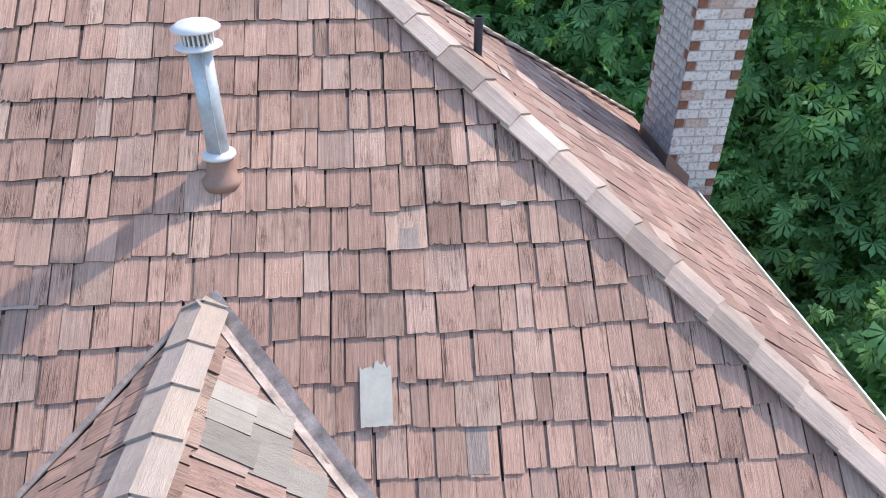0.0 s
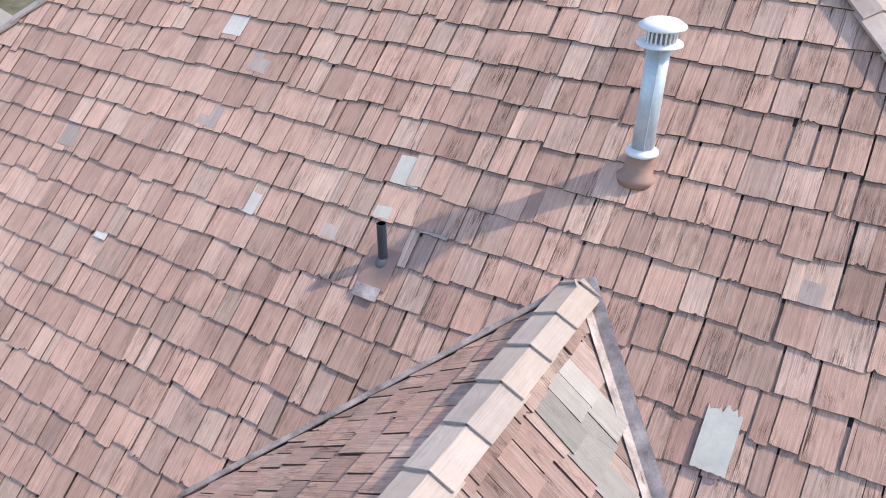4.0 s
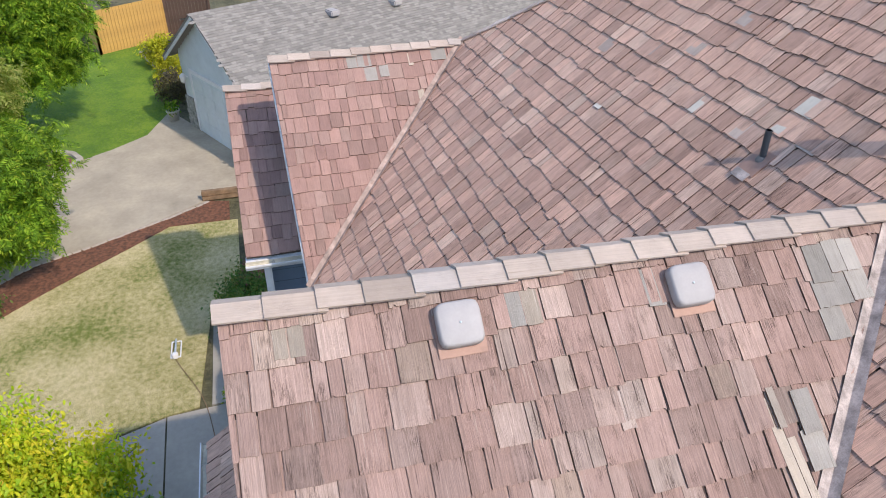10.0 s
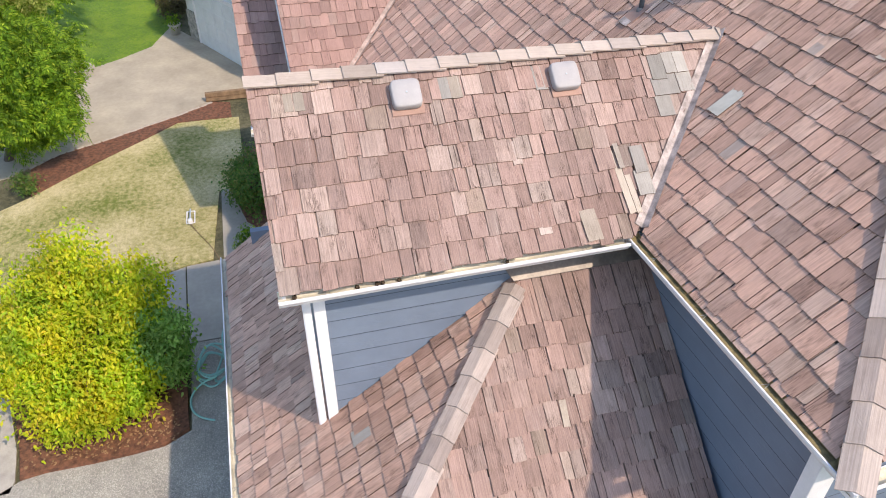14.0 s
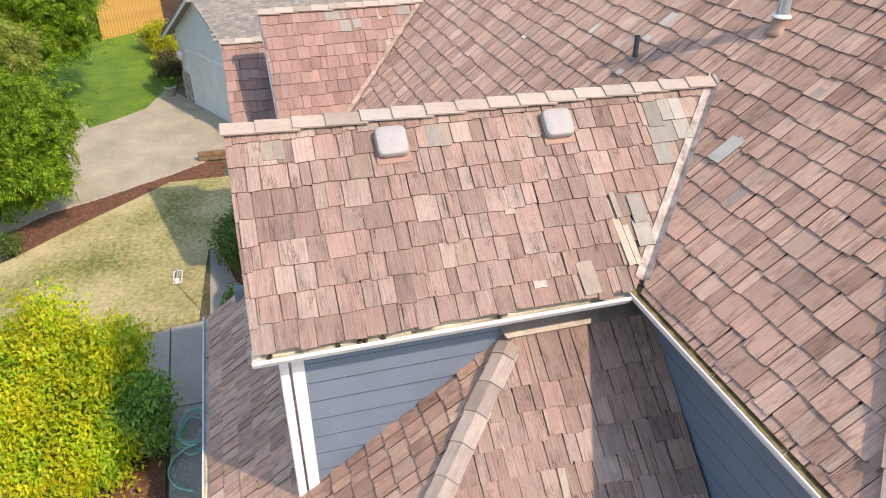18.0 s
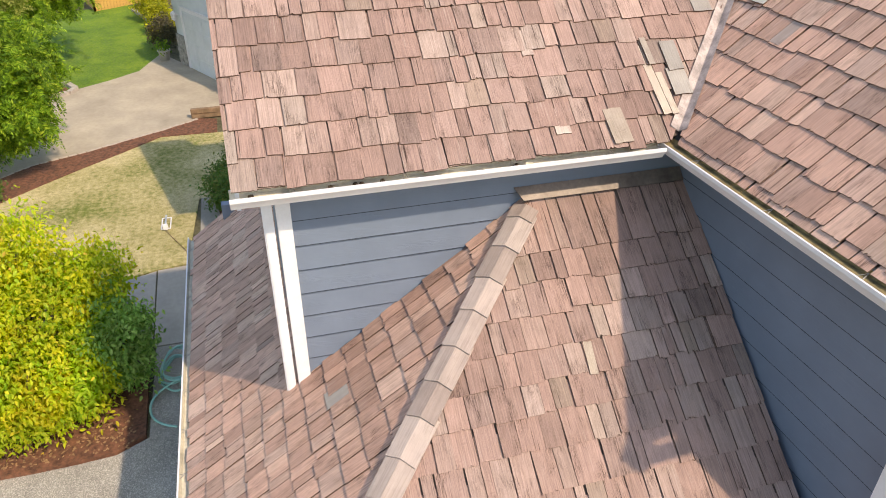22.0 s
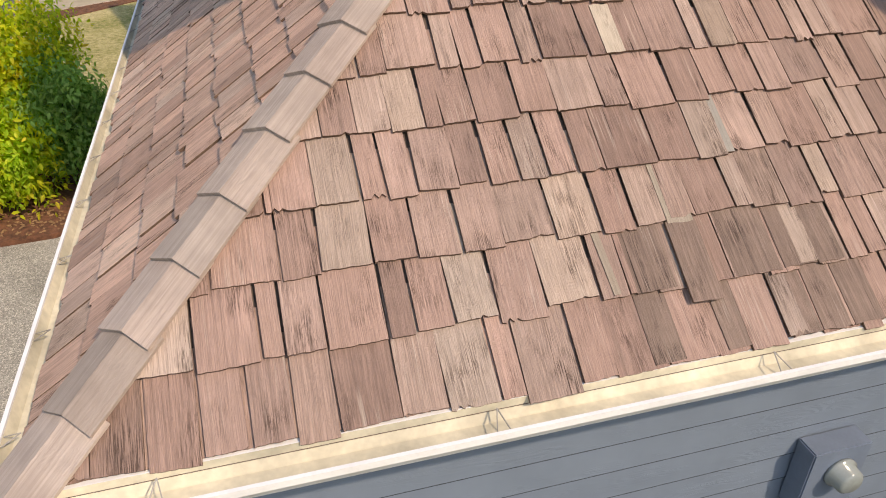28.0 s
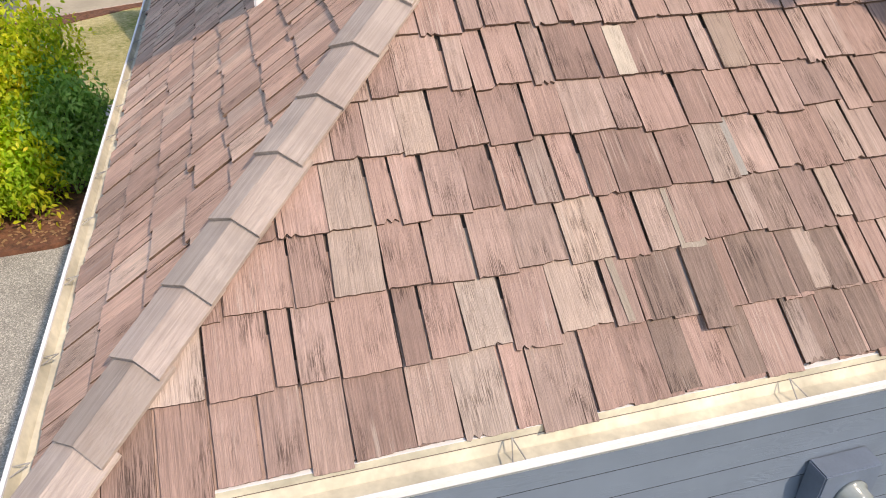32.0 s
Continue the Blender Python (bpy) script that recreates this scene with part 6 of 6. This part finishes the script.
hose("sprinkler_hose", "thin dark hose running to the sprinkler", [(-9.2, -3.72, 0.03), (-8.9, -3.6, 0.02), (-8.4, -3.35, 0.02), (-7.9, -3.15, 0.02), (-7.2, -3.0, 0.02), (-6.4, -2.9, 0.02), (-5.6, -3.0, 0.02)], 0.007, timber)

# ---- garage lantern and electric meter ----
glass, gn, gl_, gb = material("lantern_glass", 0.05)
gb.inputs["Transmission Weight"].default_value, gb.inputs["Base Color"].default_value, gb.inputs["IOR"].default_value = 0.9, (0.85, 0.83, 0.74, 1), 1.2
pewter = plain("pewter_metal", (0.60, 0.62, 0.60), 0.45, 0.3, 0.2)
lx, ly, lz = 2.75, -2.46, 1.20
lan = empty("wall_lantern", "pewter coach lantern with clear glass beside the garage door", "lantern")


def six(bm, rings):
    vs = [[bm.verts.new((lx + r_ * math.cos(math.pi / 3 * k), ly + r_ * math.sin(math.pi / 3 * k), lz + h)) for k in range(6)] for r_, h in rings]
    for a, b in zip(vs, vs[1:]):
        for k in range(6):
            bm.faces.new((a[k], a[(k + 1) % 6], b[(k + 1) % 6], b[k]))
    bm.faces.new(vs[0][::-1])
    bm.faces.new(vs[-1])
    return bm


part("lower_glass", six(bmesh.new(), [(0.035, -0.16), (0.085, -0.08), (0.118, 0.0)]), glass, lan, "frosted lower glass")
part("upper_glass", six(bmesh.new(), [(0.118, 0.012), (0.075, 0.16)]), glass, lan, "bevelled glass panes")
part("middle_band", six(bmesh.new(), [(0.124, -0.004), (0.126, 0.016), (0.118, 0.02)]), pewter, lan)
part("top_plate", six(bmesh.new(), [(0.09, 0.16), (0.09, 0.172), (0.03, 0.2)]), pewter, lan)
bm = bmesh.new()
lathe(bm, (lx, ly, lz), [(0.03, 0.19), (0.055, 0.205), (0.05, 0.22), (0.025, 0.235), (0.06, 0.25), (0.068, 0.262), (0.04, 0.285), (0.02, 0.30), (0.012, 0.34)], 20)
part("finial", bm, pewter, lan)
for k in range(6):
    a = math.pi / 3 * k
    bm = bmesh.new()
    tube(bm, (lx + 0.12 * math.cos(a), ly + 0.12 * math.sin(a), lz + 0.01), (lx + 0.077 * math.cos(a), ly + 0.077 * math.sin(a), lz + 0.165), 0.006, 6)
    part("rib", bm, pewter, lan)
arm = [(ly + 0.09 - 0.09 * math.cos(math.pi * 1.25 * k / 12), lz + 0.35 + 0.075 * math.sin(math.pi * 1.25 * k / 12)) for k in range(13)] + [(-2.22, lz + 0.22)]
bm = bmesh.new()
rings = []
for k, (y, z) in enumerate(arm):
    (ya, za), (yb, zb) = arm[max(k - 1, 0)], arm[min(k + 1, len(arm) - 1)]
    t = Vector((0, yb - ya, zb - za)).normalized()
    side = Vector((0, -t.z, t.y))
    rings.append([bm.verts.new(Vector((lx, y, z)) + Vector((0.008 * math.cos(q * math.pi / 4), 0, 0)) + side * 0.008 * math.sin(q * math.pi / 4)) for q in range(8)])
for a, b in zip(rings, rings[1:]):
    for q in range(8):
        bm.faces.new((a[q], a[(q + 1) % 8], b[(q + 1) % 8], b[q]))
bm.faces.new(rings[0][::-1])
bm.faces.new(rings[-1])
bmesh.ops.recalc_face_normals(bm, faces=bm.faces)
part("scroll_arm", bm, pewter, lan)

meter = empty("electric_meter", "dark blue-grey electric meter box with conduit", "electric meter")
meter_paint = plain("painted_meter_box", (0.15, 0.19, 0.27), 0.5, vary=0.1)
bm = bmesh.new()
box(bm, (3.02, 0.92, 0.80), (3.16, 1.30, 1.28), 0.008)
part("box", bm, meter_paint, meter)
bm = bmesh.new()
lathe(bm, (0, 0, 0), [(0.1, 0), (0.1, 0.02), (0.085, 0.025), (0.08, 0.09), (0.06, 0.105)], 24)
bmesh.ops.transform(bm, matrix=Matrix.Translation((3.16, 1.13, 1.1)) @ Matrix.Rotation(radians(90), 4, "Y"), verts=bm.verts)
part("meter_glass", bm, plain("meter_dome", (0.27, 0.30, 0.31), 0.15), meter, "pale glass meter dome")
bm = bmesh.new()
tube(bm, (3.09, 0.99, -0.05), (3.09, 0.99, 0.81), 0.039, 14)
part("conduit", bm, meter_paint, meter, "round painted conduit")
for z in (0.78, 0.2):
    bm = bmesh.new()
    tube(bm, (3.09, 0.99, z - 0.012), (3.09, 0.99, z + 0.012), 0.046, 14)
    part("coupling", bm, meter_paint, meter)
box2 = empty("utility_box", "grey ribbed plastic utility box on the wall", "utility box")
bm = bmesh.new()
box(bm, (3.02, 1.08, 0.02), (3.2, 1.3, 0.24), 0.01)
utility_grey = plain("grey_utility_plastic", (0.30, 0.32, 0.36), 0.6, vary=0.1)
part("case", bm, utility_grey, box2)
for k in range(5):
    bm = bmesh.new()
    box(bm, (3.2, 1.1 + k * 0.042, 0.04), (3.206, 1.118 + k * 0.042, 0.2), 0.001)
    part("rib", bm, utility_grey, box2)
tap = empty("hose_tap", "tarnished brass hose tap on the garage wall", "tap")
brass = plain("tarnished_brass", (0.17, 0.155, 0.085), 0.45, 0.5, 0.4)
bm = bmesh.new()
tube(bm, (3.02, -0.63, 0.56), (3.035, -0.63, 0.56), 0.03, 18)
part("flange", bm, brass, tap)
bm = bmesh.new()
tube(bm, (3.03, -0.63, 0.56), (3.12, -0.70, 0.56), 0.017, 16)
tube(bm, (3.105, -0.69, 0.56), (3.14, -0.72, 0.5), 0.015, 16)
part("spout", bm, brass, tap)
bm = bmesh.new()
tube(bm, (3.08, -0.66, 0.56), (3.10, -0.66, 0.525), 0.008, 10)
tube(bm, (3.098, -0.66, 0.53), (3.104, -0.66, 0.515), 0.03, 16)
part("handle", bm, brass, tap)
box3 = empty("junction_box", "small dark junction box beside the meter", "junction box")
bm = bmesh.new()
box(bm, (3.02, 1.33, 0.42), (3.12, 1.5, 0.62), 0.008)
part("case", bm, meter_paint, box3)
bm = bmesh.new()
tube(bm, (3.06, 1.38, 0.1), (3.06, 1.38, 0.43), 0.014, 10)
part("conduit", bm, meter_paint, box3)


# ---- small things by the porch ----
trough = empty("planter_trough", "white planter trough with ribbed sides by the porch", "planter")
bm = bmesh.new()
box(bm, (-7.15, -2.12, 0.0), (-6.55, -1.88, 0.62), 0.02)
part("box", bm, white_paint, trough)
for k in range(8):
    bm = bmesh.new()
    box(bm, (-7.12 + k * 0.072, -2.135, 0.03), (-7.08 + k * 0.072, -2.121, 0.56), 0.003)
    part("rib", bm, pale_siding, trough)
bm = bmesh.new()
box(bm, (-7.18, -2.15, 0.60), (-6.52, -1.85, 0.66), 0.015)
part("rim", bm, white_paint, trough)
flag = empty("small_flag", "small striped cloth flag on a thin stick", "flag")
bm = bmesh.new()
tube(bm, (-6.85, -2.0, 0.6), (-6.85, -2.0, 1.05), 0.006, 8)
part("stick", bm, timber, flag)
stripe_red, stripe_white, canton_blue = plain("red_cloth", (0.5, 0.06, 0.06), 0.9), plain("white_cloth", (0.75, 0.73, 0.7), 0.9), plain("blue_cloth", (0.05, 0.07, 0.2), 0.9)
for k in range(7):
    bm = bmesh.new()
    box(bm, (-6.853, -2.0, 1.03 - k * 0.026 - 0.026), (-6.847, -1.76, 1.03 - k * 0.026))
    part("stripe", bm, stripe_white if k % 2 else stripe_red, flag)
bm = bmesh.new()
box(bm, (-6.857, -2.0, 0.926), (-6.843, -1.9, 1.032))
part("canton", bm, canton_blue, flag)

# leaf litter caught in the gable gutter
litter_mat = plain("dark_leaf_litter", (0.10, 0.07, 0.045), 0.95, vary=0.5, scale=30.0)
r = random.Random(12)
for y in (-1.70, -1.12, -0.93, -0.88, -0.72, 0.35):
    rs1 = np.random.RandomState(int(abs(y) * 100))
    bm = bmesh.new()
    bmesh.ops.create_icosphere(bm, subdivisions=2, radius=0.022)
    for v in bm.verts:
        v.co *= rs1.uniform(0.7, 1.3)
        v.co.x *= 1.1
    bmesh.ops.translate(bm, verts=bm.verts, vec=(0.405, y, EZ - 0.042))
    tagged(mesh_ob("leaf_clump", bm, litter_mat), "dark clump of leaf litter in the white gutter", "leaf litter", group="litter in the gutter")
